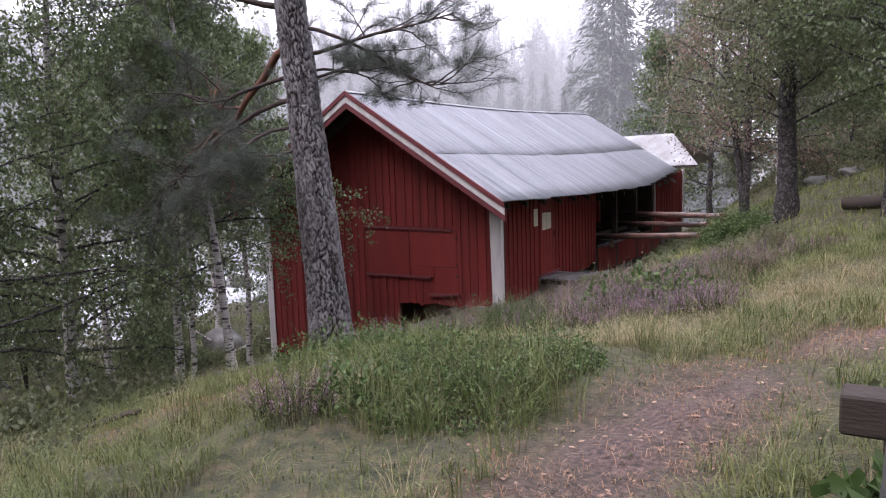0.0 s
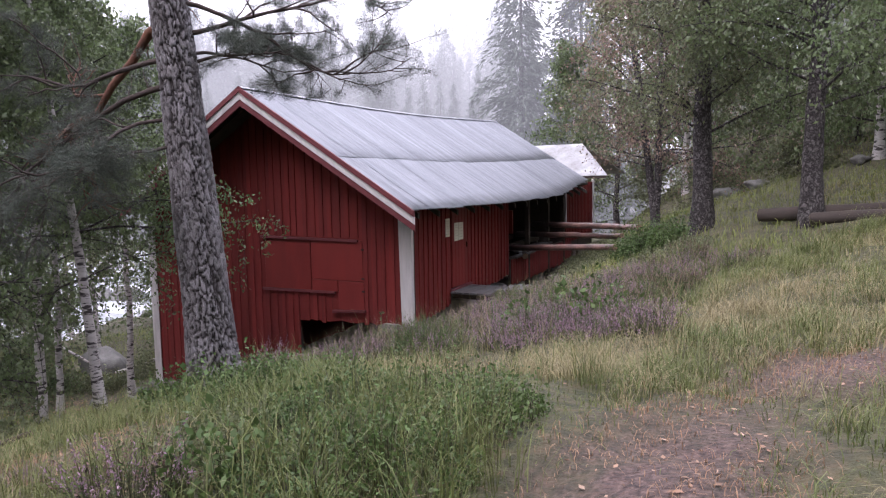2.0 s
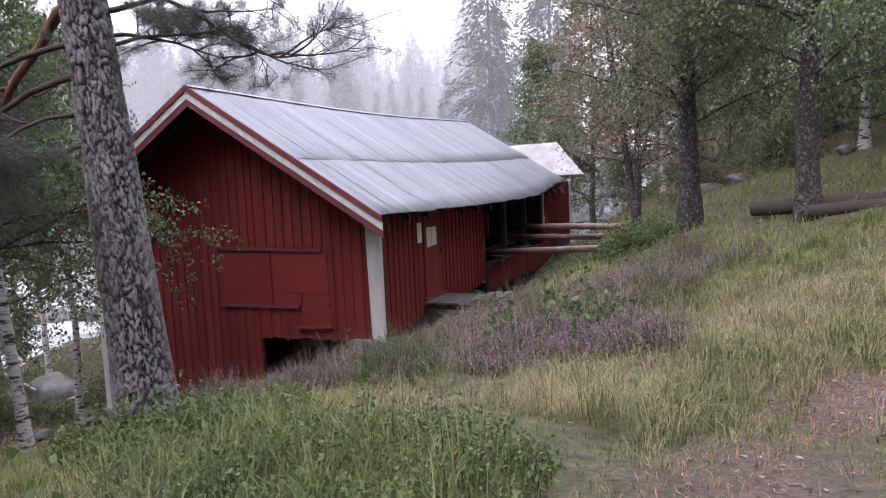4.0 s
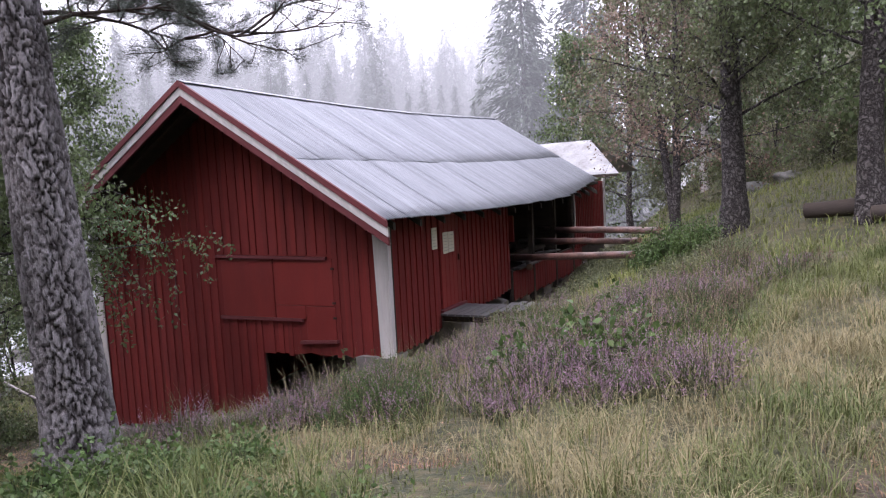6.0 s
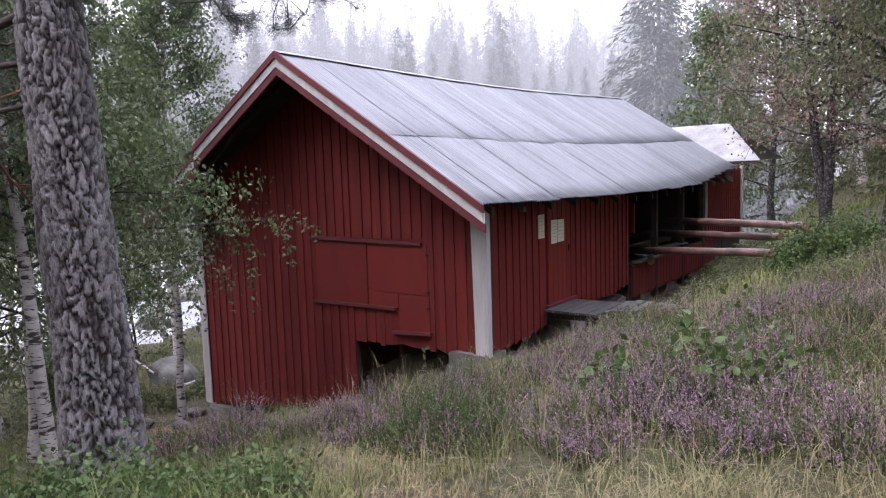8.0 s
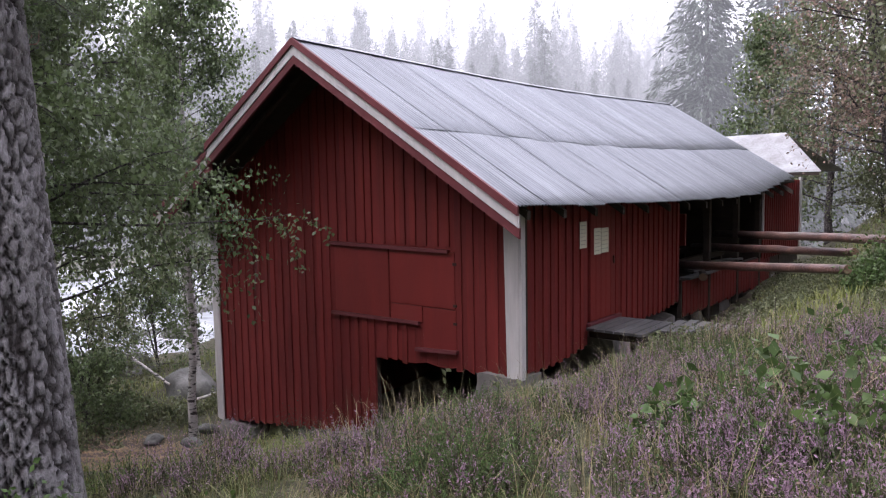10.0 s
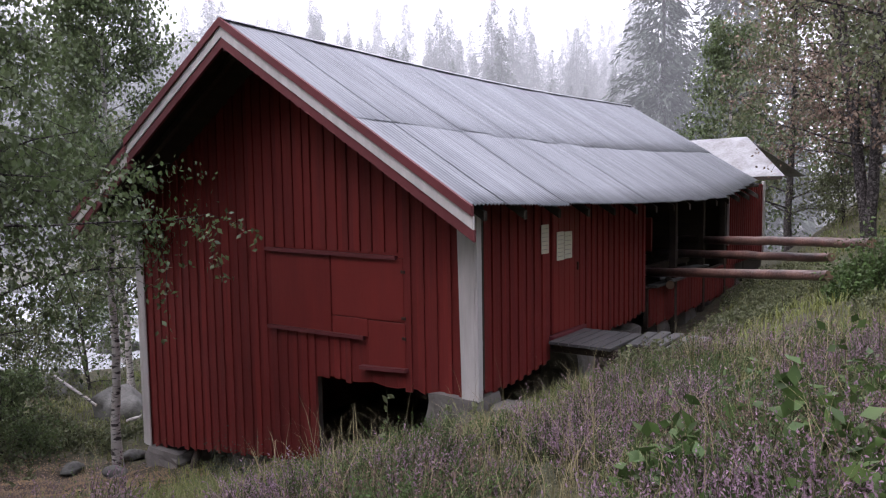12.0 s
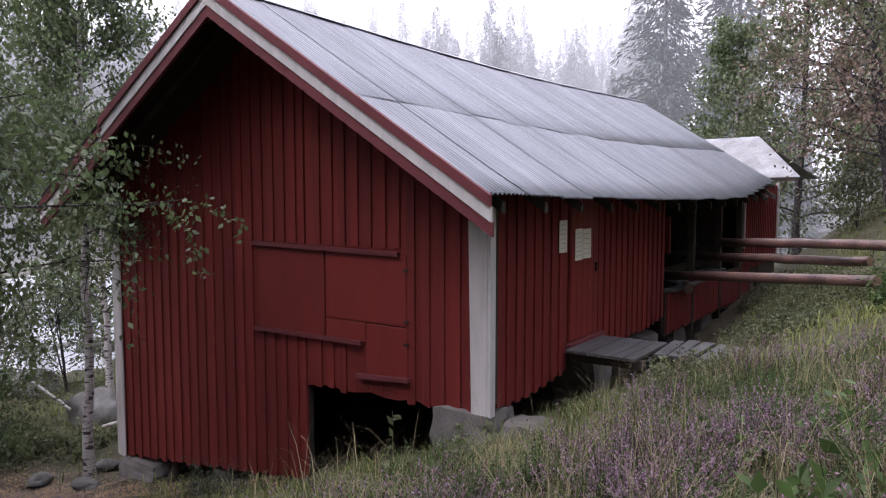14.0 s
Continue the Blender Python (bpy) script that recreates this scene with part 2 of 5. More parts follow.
# ---- mesh helpers ----
def mesh_obj(name, verts, faces, material, parent=None, label="", smooth=False):
    """One mesh object from arrays of places and of faces of one size."""
    verts, faces = np.asarray(verts, np.float32), np.asarray(faces, np.int32)
    me = bpy.data.meshes.new(name)
    k = faces.shape[1]
    me.vertices.add(len(verts))
    me.vertices.foreach_set("co", verts.ravel())
    me.loops.add(faces.size)
    me.loops.foreach_set("vertex_index", faces.ravel())
    me.polygons.add(len(faces))
    me.polygons.foreach_set("loop_start", np.arange(0, faces.size, k, dtype=np.int32))
    if smooth:
        me.polygons.foreach_set("use_smooth", np.ones(len(faces), bool))
    me.update(calc_edges=True)
    me.validate()
    me.materials.append(material)
    ob = new(name, me)
    ob.parent = parent
    if label:
        ob["label"] = label
    return ob


def part(name, bm, material, parent, label="", smooth=False):
    me = bpy.data.meshes.new(name)
    bm.normal_update()
    bm.to_mesh(me)
    bm.free()
    if smooth:
        for p in me.polygons:
            p.use_smooth = True
    me.materials.append(material)
    ob = new(name, me)
    ob.parent = parent
    if label:
        ob["label"] = label
    return ob


def thing(name, x, y, z, label, category, group="", kind=""):
    return tagged(put_at(new(name), x, y, z), label, category, group, kind)


def put_at(ob, x, y, z):
    ob.location = (x, y, z)
    return ob


def box(x0, x1, y0, y1, z0, z1, bevel=0.0, bm=None):
    bm = bm or bmesh.new()
    made = bmesh.ops.create_cube(bm, size=1)["verts"]
    for v in made:
        v.co = Vector((x0 + (v.co.x + 0.5) * (x1 - x0), y0 + (v.co.y + 0.5) * (y1 - y0), z0 + (v.co.z + 0.5) * (z1 - z0)))
    if bevel:
        es = list({e for v in made for e in v.link_edges})
        bmesh.ops.bevel(bm, geom=es, offset=bevel, segments=1, affect="EDGES")
    return bm


def prism(poly, axis, a, b):
    """A polygon in the plane across an axis ('x' or 'y'), drawn out from a to b."""
    bm = bmesh.new()
    def at(u, v, w):
        return (w, u, v) if axis == "x" else (u, w, v)
    lo = [bm.verts.new(at(u, v, a)) for u, v in poly]
    hi = [bm.verts.new(at(u, v, b)) for u, v in poly]
    bm.faces.new(lo)
    bm.faces.new(hi[::-1])
    for i in range(len(poly)):
        j = (i + 1) % len(poly)
        bm.faces.new((lo[j], lo[i], hi[i], hi[j]))
    bmesh.ops.recalc_face_normals(bm, faces=bm.faces)
    return bm


class Soup:
    """Gathers vertices and faces of one size for one mesh."""
    def __init__(self):
        self.v, self.f, self.n = [], [], 0

    def add(self, v, f):
        self.v.append(np.asarray(v, float))
        self.f.append(np.asarray(f, int) + self.n)
        self.n += len(v)

    def build(self, name, material, parent=None, label="", smooth=False):
        return mesh_obj(name, np.concatenate(self.v), np.concatenate(self.f), material, parent, label, smooth)


def tube(points, radii, sides=6, knobby=0.0, rng=None):
    """A tapered tube along points: quads."""
    pts, radii = np.asarray(points, float), np.asarray(radii, float)
    d = np.gradient(pts, axis=0)
    d /= np.linalg.norm(d, axis=1, keepdims=True) + 1e-9
    ref = np.where(np.abs(d[:, 2:3]) > 0.9, np.array([[1.0, 0, 0]]), np.array([[0, 0, 1.0]]))
    u = np.cross(d, ref)
    u /= np.linalg.norm(u, axis=1, keepdims=True) + 1e-9
    w = np.cross(d, u)
    a = np.arange(sides) * 2 * np.pi / sides
    r = radii[:, None] * np.ones(sides)
    if knobby:
        r = r * (1 + knobby * (rng.random(r.shape) - 0.5))
    v = pts[:, None] + r[..., None] * (np.cos(a)[None, :, None] * u[:, None] + np.sin(a)[None, :, None] * w[:, None])
    n = len(pts)
    i, j = np.meshgrid(np.arange(n - 1), np.arange(sides), indexing="ij")
    k = (j + 1) % sides
    f = np.stack([i * sides + j, i * sides + k, (i + 1) * sides + k, (i + 1) * sides + j], -1).reshape(-1, 4)
    return v.reshape(-1, 3), f


def leaves(pos, size, rng, droop=0.5, width=0.6, along=None):
    """Diamond leaves with a fold: two triangles each."""
    n = len(pos)
    d = rng.normal(size=(n, 3))
    d[:, 2] -= droop * 1.5
    if along is not None:
        d = d * 0.6 + along
    d /= np.linalg.norm(d, axis=1, keepdims=True)
    s = np.cross(d, rng.normal(size=(n, 3)))
    s /= np.linalg.norm(s, axis=1, keepdims=True) + 1e-9
    nrm = np.cross(d, s)
    L = size * (0.7 + 0.6 * rng.random((n, 1)))
    v = np.stack([pos, pos + d * L * 0.45 + s * L * width * 0.5 + nrm * L * 0.08, pos + d * L, pos + d * L * 0.45 - s * L * width * 0.5 + nrm * L * 0.08], 1).reshape(-1, 3)
    b = np.arange(n)[:, None] * 4
    f = np.concatenate([b + [0, 1, 2], b + [0, 2, 3]], 1).reshape(-1, 3)
    return v, f


def blades(pos, height, rng, bend=0.6, width=0.006, lean=None):
    """Bent grass blades: three triangles each."""
    n = len(pos)
    a = rng.random(n) * 2 * np.pi
    d = np.stack([np.cos(a), np.sin(a), np.zeros(n)], 1)
    if lean is not None:
        d = d * 0.8 + np.array(lean)
    s = np.stack([-np.sin(a), np.cos(a), np.zeros(n)], 1)
    h = (height * (0.5 + 0.8 * rng.random(n)))[:, None] if np.ndim(height) == 0 else (height * (0.5 + 0.8 * rng.random(n)))[:, None]
    bd = bend * (0.3 + rng.random((n, 1)))
    up = np.array([[0, 0, 1.0]])
    w = width * (0.6 + 0.8 * rng.random((n, 1)))
    mid = pos + up * h * 0.62 + d * h * bd * 0.35
    tip = pos + up * h * (1.0 - 0.35 * np.minimum(bd, 1.2)) + d * h * bd
    v = np.stack([pos - s * w, pos + s * w, mid + s * w * 0.8, mid - s * w * 0.8, tip], 1).reshape(-1, 3)
    b = np.arange(n)[:, None] * 5
    f = np.concatenate([b + [0, 1, 2], b + [0, 2, 3], b + [3, 2, 4]], 1).reshape(-1, 3)
    return v, f


def fronds(pos, height, rng, bend=1.0, width=0.003, lean=None):
    """Fine grass that rises and arches over: three bent pieces each, ending in a point."""
    n = len(pos)
    a = rng.random(n) * 2 * np.pi
    d = np.stack([np.cos(a), np.sin(a), np.zeros(n)], 1)
    if lean is not None:
        d = d * 0.7 + np.array(lean)
        d /= np.linalg.norm(d, axis=1, keepdims=True) + 1e-6
    s = np.stack([-d[:, 1], d[:, 0], np.zeros(n)], 1)
    h = (height * (0.45 + 0.8 * rng.random(n)))[:, None]
    bd = bend * (0.35 + rng.random((n, 1)))
    w = width * (0.6 + 0.8 * rng.random((n, 1)))
    p, q, rings = pos, 0.25 * bd, [pos]
    for step in (0.40, 0.34, 0.26):
        p = p + (d * np.sin(q) + np.array([[0, 0, 1.0]]) * np.cos(q)) * h * step
        rings.append(p)
        q = q + 0.75 * bd
    v = np.stack([rings[0] - s * w, rings[0] + s * w, rings[1] - s * w * 0.9, rings[1] + s * w * 0.9, rings[2] - s * w * 0.6, rings[2] + s * w * 0.6, rings[3]], 1).reshape(-1, 3)
    b = np.arange(n)[:, None] * 7
    f = np.concatenate([b + [0, 1, 3], b + [0, 3, 2], b + [2, 3, 5], b + [2, 5, 4], b + [4, 5, 6]], 1).reshape(-1, 3)
    return v, f


def tufts(centres, per, spread, height, rng, bend, width, outward=0.7):
    """Blades in tufts that lean outward from each centre."""
    n = len(centres)
    off = rng.normal(size=(n * per, 2)) * spread
    pos = np.repeat(centres, per, 0)
    pos[:, :2] += off
    pos[:, 2] = ground_z(pos[:, 0], pos[:, 1]) - 0.01
    h = np.repeat(height * (0.6 + 0.8 * rng.random(n)), per)
    v, f = fronds(pos, h, rng, bend, width, np.concatenate([off / spread * outward, np.zeros((n * per, 1))], 1))
    return v, f


def grow(p, d, length, r, rng, wob=0.25, droop=0.0, steps=6):
    """A crooked limb: points and radii."""
    pts, q, dd = [np.array(p, float)], np.array(p, float), np.array(d, float) / np.linalg.norm(d)
    for i in range(steps):
        dd = dd + rng.normal(size=3) * wob * 0.5 + np.array([0, 0, -droop / steps])
        dd /= np.linalg.norm(dd)
        q = q + dd * length / steps
        pts.append(q.copy())
    return np.array(pts), np.linspace(r, r * 0.25, steps + 1)


def along(pts, k):
    """The place at the share k of a limb, and its direction."""
    f = k * (len(pts) - 1)
    i = min(int(f), len(pts) - 2)
    return pts[i] + (pts[i + 1] - pts[i]) * (f - i), (pts[i + 1] - pts[i]) / (np.linalg.norm(pts[i + 1] - pts[i]) + 1e-9)


def leafy_tree(name, x, y, height, r, label, category, bark, leaf, seed, crown_from=0.25, spread=0.32, limbs=26, twigs=9, per_twig=26, leaf_size=0.07,
               lean=(0, 0), weep=0.9, stems=1, group="", extra=(), sink=0.1, fluff=0.09):
    """A broadleaf tree: trunk, limbs, hanging twigs and separate leaves."""
    rng = np.random.default_rng(seed)
    z = gz(x, y) - sink
    root = thing(name, x, y, z, label, category, group)
    wood, crown_pos, crown_dir = Soup(), [], []
    trunks = []
    for s in range(stems):
        top = np.array([lean[0] + (rng.normal() * 0.10 * height if stems > 1 else 0), lean[1] + (rng.normal() * 0.10 * height if stems > 1 else 0), height])
        n = 12
        k = np.linspace(0, 1, n)[:, None]
        wob = np.cumsum(rng.normal(size=(n, 3)) * [0.012, 0.012, 0] * height * 0.25, axis=0)
        wob[0] = 0
        pts = k ** 1.15 * top * [1, 1, 0] + np.array([0, 0, 1]) * k * height + wob
        rad = r * (0.12 + 0.88 * (1 - k[:, 0]) ** 0.8) * (1 if s == 0 else 0.75)
        rad[0] *= 1.35
        trunks.append((pts, rad))
    tr = Soup()
    for pts, rad in trunks:
        fine = np.array([along(pts, q)[0] for q in np.linspace(0, 0.999, 40)])
        tr.add(*tube(fine, np.interp(np.linspace(0, 1, 40), np.linspace(0, 1, len(rad)), rad), 12, 0.10, rng))
    tr.build("trunk", bark, root, smooth=True)
    starts = []
    for i in range(limbs):
        pts, rad = trunks[i % stems]
        k = crown_from + (0.97 - crown_from) * (i + rng.random()) / limbs
        p, _ = along(pts, min(k, 0.98))
        a = i * 2.4 + rng.normal() * 0.5
        length = height * spread * (1.08 - k) * (0.7 + 0.6 * rng.random()) + 0.5
        starts.append((p, np.array([np.cos(a), np.sin(a), 0.35 + 0.5 * k]), length, max(min(r, 0.13) * 0.30 * (1.15 - k), 0.012)))
    for px, py, pz, dx, dy, dz, length in extra:
        starts.append((np.array([px, py, pz]), np.array([dx, dy, dz]), length, 0.02))
    for p, d, length, rr in starts:
        lp, lr = grow(p, d, length, rr, rng, 0.22, 0.35)
        wood.add(*tube(lp, lr, 5))
        for j in range(twigs):
            q, dd = along(lp, 0.25 + 0.75 * (j + rng.random()) / twigs)
            tl = (0.35 + 0.65 * rng.random()) * min(1.6, 0.45 * length + 0.3)
            tp, tw = grow(q, dd * 0.6 + rng.normal(size=3) * 0.6, tl, max(rr * 0.25, 0.004), rng, 0.2, weep, 5)
            wood.add(*tube(tp[::2], tw[::2], 3))
            ks = rng.random(per_twig) * (len(tp) - 1)
            base = np.stack([np.interp(ks, np.arange(len(tp)), tp[:, c]) for c in range(3)], 1)
            crown_pos.append(base + rng.normal(size=base.shape) * fluff)
    wood.build("branchwork", bark if bark is not BIRCH_BARK else DARK_BARK, root, smooth=True)["kind"] = "stuff"
    pos = np.concatenate(crown_pos)
    mesh_obj("crown", *leaves(pos, leaf_size, rng, 0.8), leaf, root)
    return root


def spruce_mesh(height, seed, dense=1.0, broad=0.17, gappy=0.12):
    """Trunk and needle sprays of a conifer, as arrays."""
    rng = np.random.default_rng(seed)
    k = np.linspace(0, 1, 8)
    tv, tf = tube(np.stack([0 * k, 0 * k, k * height], 1), 0.012 * height * (1.02 - k), 6)
    pos, dirs, size = [], [], []
    levels = int(30 * dense)
    for i in range(levels):
        h = 0.08 + 0.91 * (i + 0.5) / levels
        reach = height * broad * (1.0 - h) ** 0.85 * (0.7 + 0.6 * rng.random()) + 0.004 * height
        for b in range(int(8 * dense) + 1):
            if rng.random() < gappy:
                continue
            a = rng.random() * 6.28
            L = reach * (0.4 + 0.85 * rng.random())
            m = int((9 + 30 * L / (height * broad)) * dense)
            s = np.linspace(0.12, 1, m)
            side = rng.normal(size=m) * 0.16 * L * (1.1 - 0.6 * s)
            zz = h * height + 0.10 * L * np.sin(s * 2.2) - 0.38 * L * s ** 2 + rng.normal(size=m) * 0.02 * height * 0.5
            pos.append(np.stack([np.cos(a) * L * s - np.sin(a) * side, np.sin(a) * L * s + np.cos(a) * side, zz], 1))
            size.append(np.full((m, 1), 0.3 + 0.85 * (1 - h) ** 0.7))
            dirs.append(np.stack([np.cos(a) * np.ones(m), np.sin(a) * np.ones(m), -0.35 * np.ones(m)], 1))
    pos, dirs = np.concatenate(pos), np.concatenate(dirs)
    lv, lf = leaves(pos, 0.030 * height / dense ** 0.5 * np.concatenate(size), rng, 0.5, 0.25, dirs * 1.5)
    return (tv, tf), (lv, lf)


# ---- ground, river and far land ----
def grid_sheet(name, xs, ys, material, label, category):
    X, Y = np.meshgrid(xs, ys, indexing="ij")
    v = np.stack([X, Y, ground_z(X, Y)], -1).reshape(-1, 3)
    n, m = len(xs), len(ys)
    i, j = np.meshgrid(np.arange(n - 1), np.arange(m - 1), indexing="ij")
    f = np.stack([i * m + j, (i + 1) * m + j, (i + 1) * m + j + 1, i * m + j + 1], -1).reshape(-1, 4)
    return tagged(mesh_obj(name, v, f, material, smooth=True), label, category, kind="structure")


def ground_material():
    """Moss, litter and reddish bare soil, with the trodden path as a band of bark litter."""
    m = bpy.data.materials.new("forest_ground")
    m.use_nodes = True
    n, l = m.node_tree.nodes, m.node_tree.links
    p = n["Principled BSDF"]
    p.inputs["Roughness"].default_value = 0.85
    co = n.new("ShaderNodeTexCoord")
    def noise(scale, detail=4):
        t = n.new("ShaderNodeTexNoise")
        t.inputs["Scale"].default_value, t.inputs["Detail"].default_value = scale, detail
        l.new(co.outputs["Object"], t.inputs["Vector"])
        return t.outputs["Fac"]
    def ramp(fac, stops):
        r = n.new("ShaderNodeValToRGB")
        while len(r.color_ramp.elements) < len(stops):
            r.color_ramp.elements.new(0.5)
        for e, (at, c) in zip(r.color_ramp.elements, stops):
            e.position, e.color = at, (*c, 1)
        l.new(fac, r.inputs[0])
        return r.outputs[0]
    def mixed(fac, a, b):
        x = n.new("ShaderNodeMix")
        x.data_type = "RGBA"
        l.new(fac, x.inputs[0])
        l.new(a, x.inputs[6])
        l.new(b, x.inputs[7])
        return x.outputs[2]
    green = ramp(noise(9, 6), [(0.3, (0.022, 0.027, 0.011)), (0.52, (0.055, 0.055, 0.024)), (0.72, (0.11, 0.085, 0.045))])
    soil = ramp(noise(26, 6), [(0.3, (0.024, 0.017, 0.017)), (0.5, (0.075, 0.048, 0.042)), (0.7, (0.15, 0.10, 0.082))])
    attr = n.new("ShaderNodeAttribute")
    attr.attribute_name = "trodden"
    edge = n.new("ShaderNodeMath")
    edge.operation = "MULTIPLY_ADD"
    edge.inputs[1].default_value, edge.inputs[2].default_value = 1.3, -0.65
    l.new(noise(3.5, 6), edge.inputs[0])
    tot = n.new("ShaderNodeMath")
    tot.use_clamp = True
    l.new(attr.outputs["Fac"], tot.inputs[0])
    l.new(edge.outputs[0], tot.inputs[1])
    l.new(mixed(tot.outputs[0], green, soil), p.inputs["Base Color"])
    b = n.new("ShaderNodeBump")
    b.inputs["Strength"].default_value, b.inputs["Distance"].default_value = 0.8, 0.05
    l.new(noise(30, 8), b.inputs["Height"])
    l.new(b.outputs[0], p.inputs["Normal"])
    return m


def trodden(x, y):
    """How bare the soil is: the footpath, the spot behind the pine, and the yard below the gable."""
    def spot(cx, cy, rx, ry, turn=0.0):
        c, s = np.cos(turn), np.sin(turn)
        u, w = ((x - cx) * c + (y - cy) * s) / rx, (-(x - cx) * s + (y - cy) * c) / ry
        return np.clip(1.35 - np.hypot(u, w), 0, 1)
    a = spot(-1.85, 4.7, 0.62, 2.1, -0.15)
    a = np.maximum(a, spot(-0.85, 7.7, 0.9, 0.8))
    a = np.maximum(a, spot(-6.4, 4.3, 1.5, 0.65, 1.0))
    a = np.maximum(a, 0.8 * spot(-6.1, 9.4, 1.1, 0.5, -0.6))
    a = np.maximum(a, 0.75 * spot(-4.6, 8.3, 0.6, 0.35, 0.4))
    a = np.maximum(a, spot(-15.8, 13.4, 3.2, 1.6))
    a = np.maximum(a, spot(-12.0, 22, 4.0, 7.5))
    return a


GROUND = ground_material()
xs = np.concatenate([np.linspace(-900, -70, 16), np.linspace(-65, -20, 46), np.linspace(-19.5, 4, 160), np.linspace(4.5, 40, 60), np.linspace(50, 900, 14)])
ys = np.concatenate([np.linspace(-900, -15, 14), np.linspace(-12, 0, 20), np.linspace(0.15, 24, 160), np.linspace(24.5, 60, 60), np.linspace(65, 900, 30)])
ground = grid_sheet("ground", xs, ys, GROUND, "mossy forest ground with reddish bare soil and litter", "ground")
att = ground.data.attributes.new("trodden", "FLOAT", "POINT")
co = np.zeros(len(ground.data.vertices) * 3, np.float32)
ground.data.vertices.foreach_get("co", co)
co = co.reshape(-1, 3)
att.data.foreach_set("value", trodden(co[:, 0], co[:, 1]).astype(np.float32))

WATER = mat("white_water", (0.10, 0.115, 0.12), (0.72, 0.75, 0.80), 0.30, 0.25, (1, 2.2, 1), 0.6, spec=0.6)
wx, wy = np.linspace(-60, -27, 60), np.linspace(-60, 140, 160)
X, Y = np.meshgrid(wx, wy, indexing="ij")
Z = -5.05 + 0.010 * (Y - 15) + 0.10 * np.sin(1.1 * X + 0.7 * Y) + 0.08 * np.sin(2.3 * Y - X)
i, j = np.meshgrid(np.arange(59), np.arange(159), indexing="ij")
tagged(mesh_obj("water", np.stack([X, Y, Z], -1).reshape(-1, 3), np.stack([i * 160 + j, (i + 1) * 160 + j, (i + 1) * 160 + j + 1, i * 160 + j + 1], -1).reshape(-1, 4), WATER, smooth=True),
       "foaming white river rapids below the barn", "river", kind="structure")

# ---- the barn: board walls on stone piers under a sagging steel roof ----
XR, XL, YG, YW, YB, YE = -8.50, -15.85, 15.1, 21.0, 28.0, 28.75
RIDGE_X, RIDGE_Z, SLOPE = -12.0, 3.44, 0.628
barn = thing("barn", -12.1, 22.0, -2.0, "long red board-and-batten sawmill barn with steel roof", "barn")
INV = Matrix.Translation((12.1, -22.0, 2.0))


def barn_part(name, bm, material, label="", under=None, smooth=False):
    ob = part(name, bm, material, under or barn, label, smooth)
    if under is None:
        ob.location = (12.1, -22.0, 2.0)
    return ob


def sag(y):
    """The roof sinks a little between its gables."""
    k = np.clip((y - 14.0) / 15.0, 0, 1)
    return -0.12 * np.sin(np.pi * k) ** 1.2


def roof_z(x, y):
    return RIDGE_Z - SLOPE * abs(x - RIDGE_X) + sag(y)


def board_gable(wall, x0, x1, bottom, y, depth, lap):
    """One upright board of the gable from bottom to the roof's underside."""
    z0, z1 = roof_z(x0, YG) - 0.1, roof_z(x1, YG) - 0.1
    b0, b1 = bottom
    if x0 < RIDGE_X < x1:
        poly = [(x0, b0), (x1, b1), (x1, z1), (RIDGE_X, RIDGE_Z - 0.1), (x0, z0)]
    else:
        poly = [(x0, b0), (x1, b1), (x1, z1), (x0, z0)]
    barn_part("board" if not lap else "batten", prism(poly, "y", y, y - depth), RED, under=wall)


def gable_bottom(x):
    """The lower edge of the gable's boards: deep by the yard, cut short over the crawl hole."""
    rag = 0.025 * math.sin(x * 37.0)
    if x < -11.43:
        return -3.62 + 0.165 * (x + 15.85) * 0.75 + rag
    return -1.72 + 0.06 * (x + 11.43) / 3 + rag


rng = np.random.default_rng(5)
gable = barn_part("wall", prism([(XL, -3.5), (-11.45, -3.0), (-11.45, -1.68), (XR, -1.55), (XR, roof_z(XR, YG) - 0.12), (RIDGE_X, RIDGE_Z - 0.14), (XL, roof_z(XL, YG) - 0.12)], "y", YG + 0.14, YG + 0.035), DARK_WOOD, "front gable wall of upright red boards")
HATCH = (-12.36, -9.72, -1.0, 0.12)
edges = list(np.linspace(XL + 0.02, -11.434, 21)) + list(np.linspace(-11.430, XR - 0.03, 14))
for k in range(len(edges) - 1):
    x, x1 = edges[k] + 0.0015, edges[k + 1] - 0.0015
    if x1 - x < 0.05:
        continue
    board_gable(gable, x, x1, (gable_bottom(x), gable_bottom(x1)), YG + 0.035, 0.022, False)
    if k and abs(x + 11.43) > 0.03:
        xa, xb = x - 0.05 - 0.012 * rng.random(), x + 0.05 + 0.012 * rng.random()
    elif k:
        xa, xb = -11.52, -11.438
    else:
        continue
    if not (xb > HATCH[0] and xa < HATCH[1]):
        board_gable(gable, xa, xb, (gable_bottom(xa) - 0.02, gable_bottom(xb) - 0.02), YG + 0.013, 0.024, True)
    else:
        ta, tb = roof_z(xa, YG) - 0.1, roof_z(xb, YG) - 0.1
        barn_part("batten", prism([(xa, 0.2), (xb, 0.2), (xb, tb), (xa, ta)], "y", YG + 0.013, YG - 0.011), RED, under=gable)
        if xb < -10.5:
            barn_part("batten", box(xa, xb, YG - 0.011, YG + 0.013, gable_bottom((xa + xb) / 2) - 0.02, -1.08), RED, under=gable)

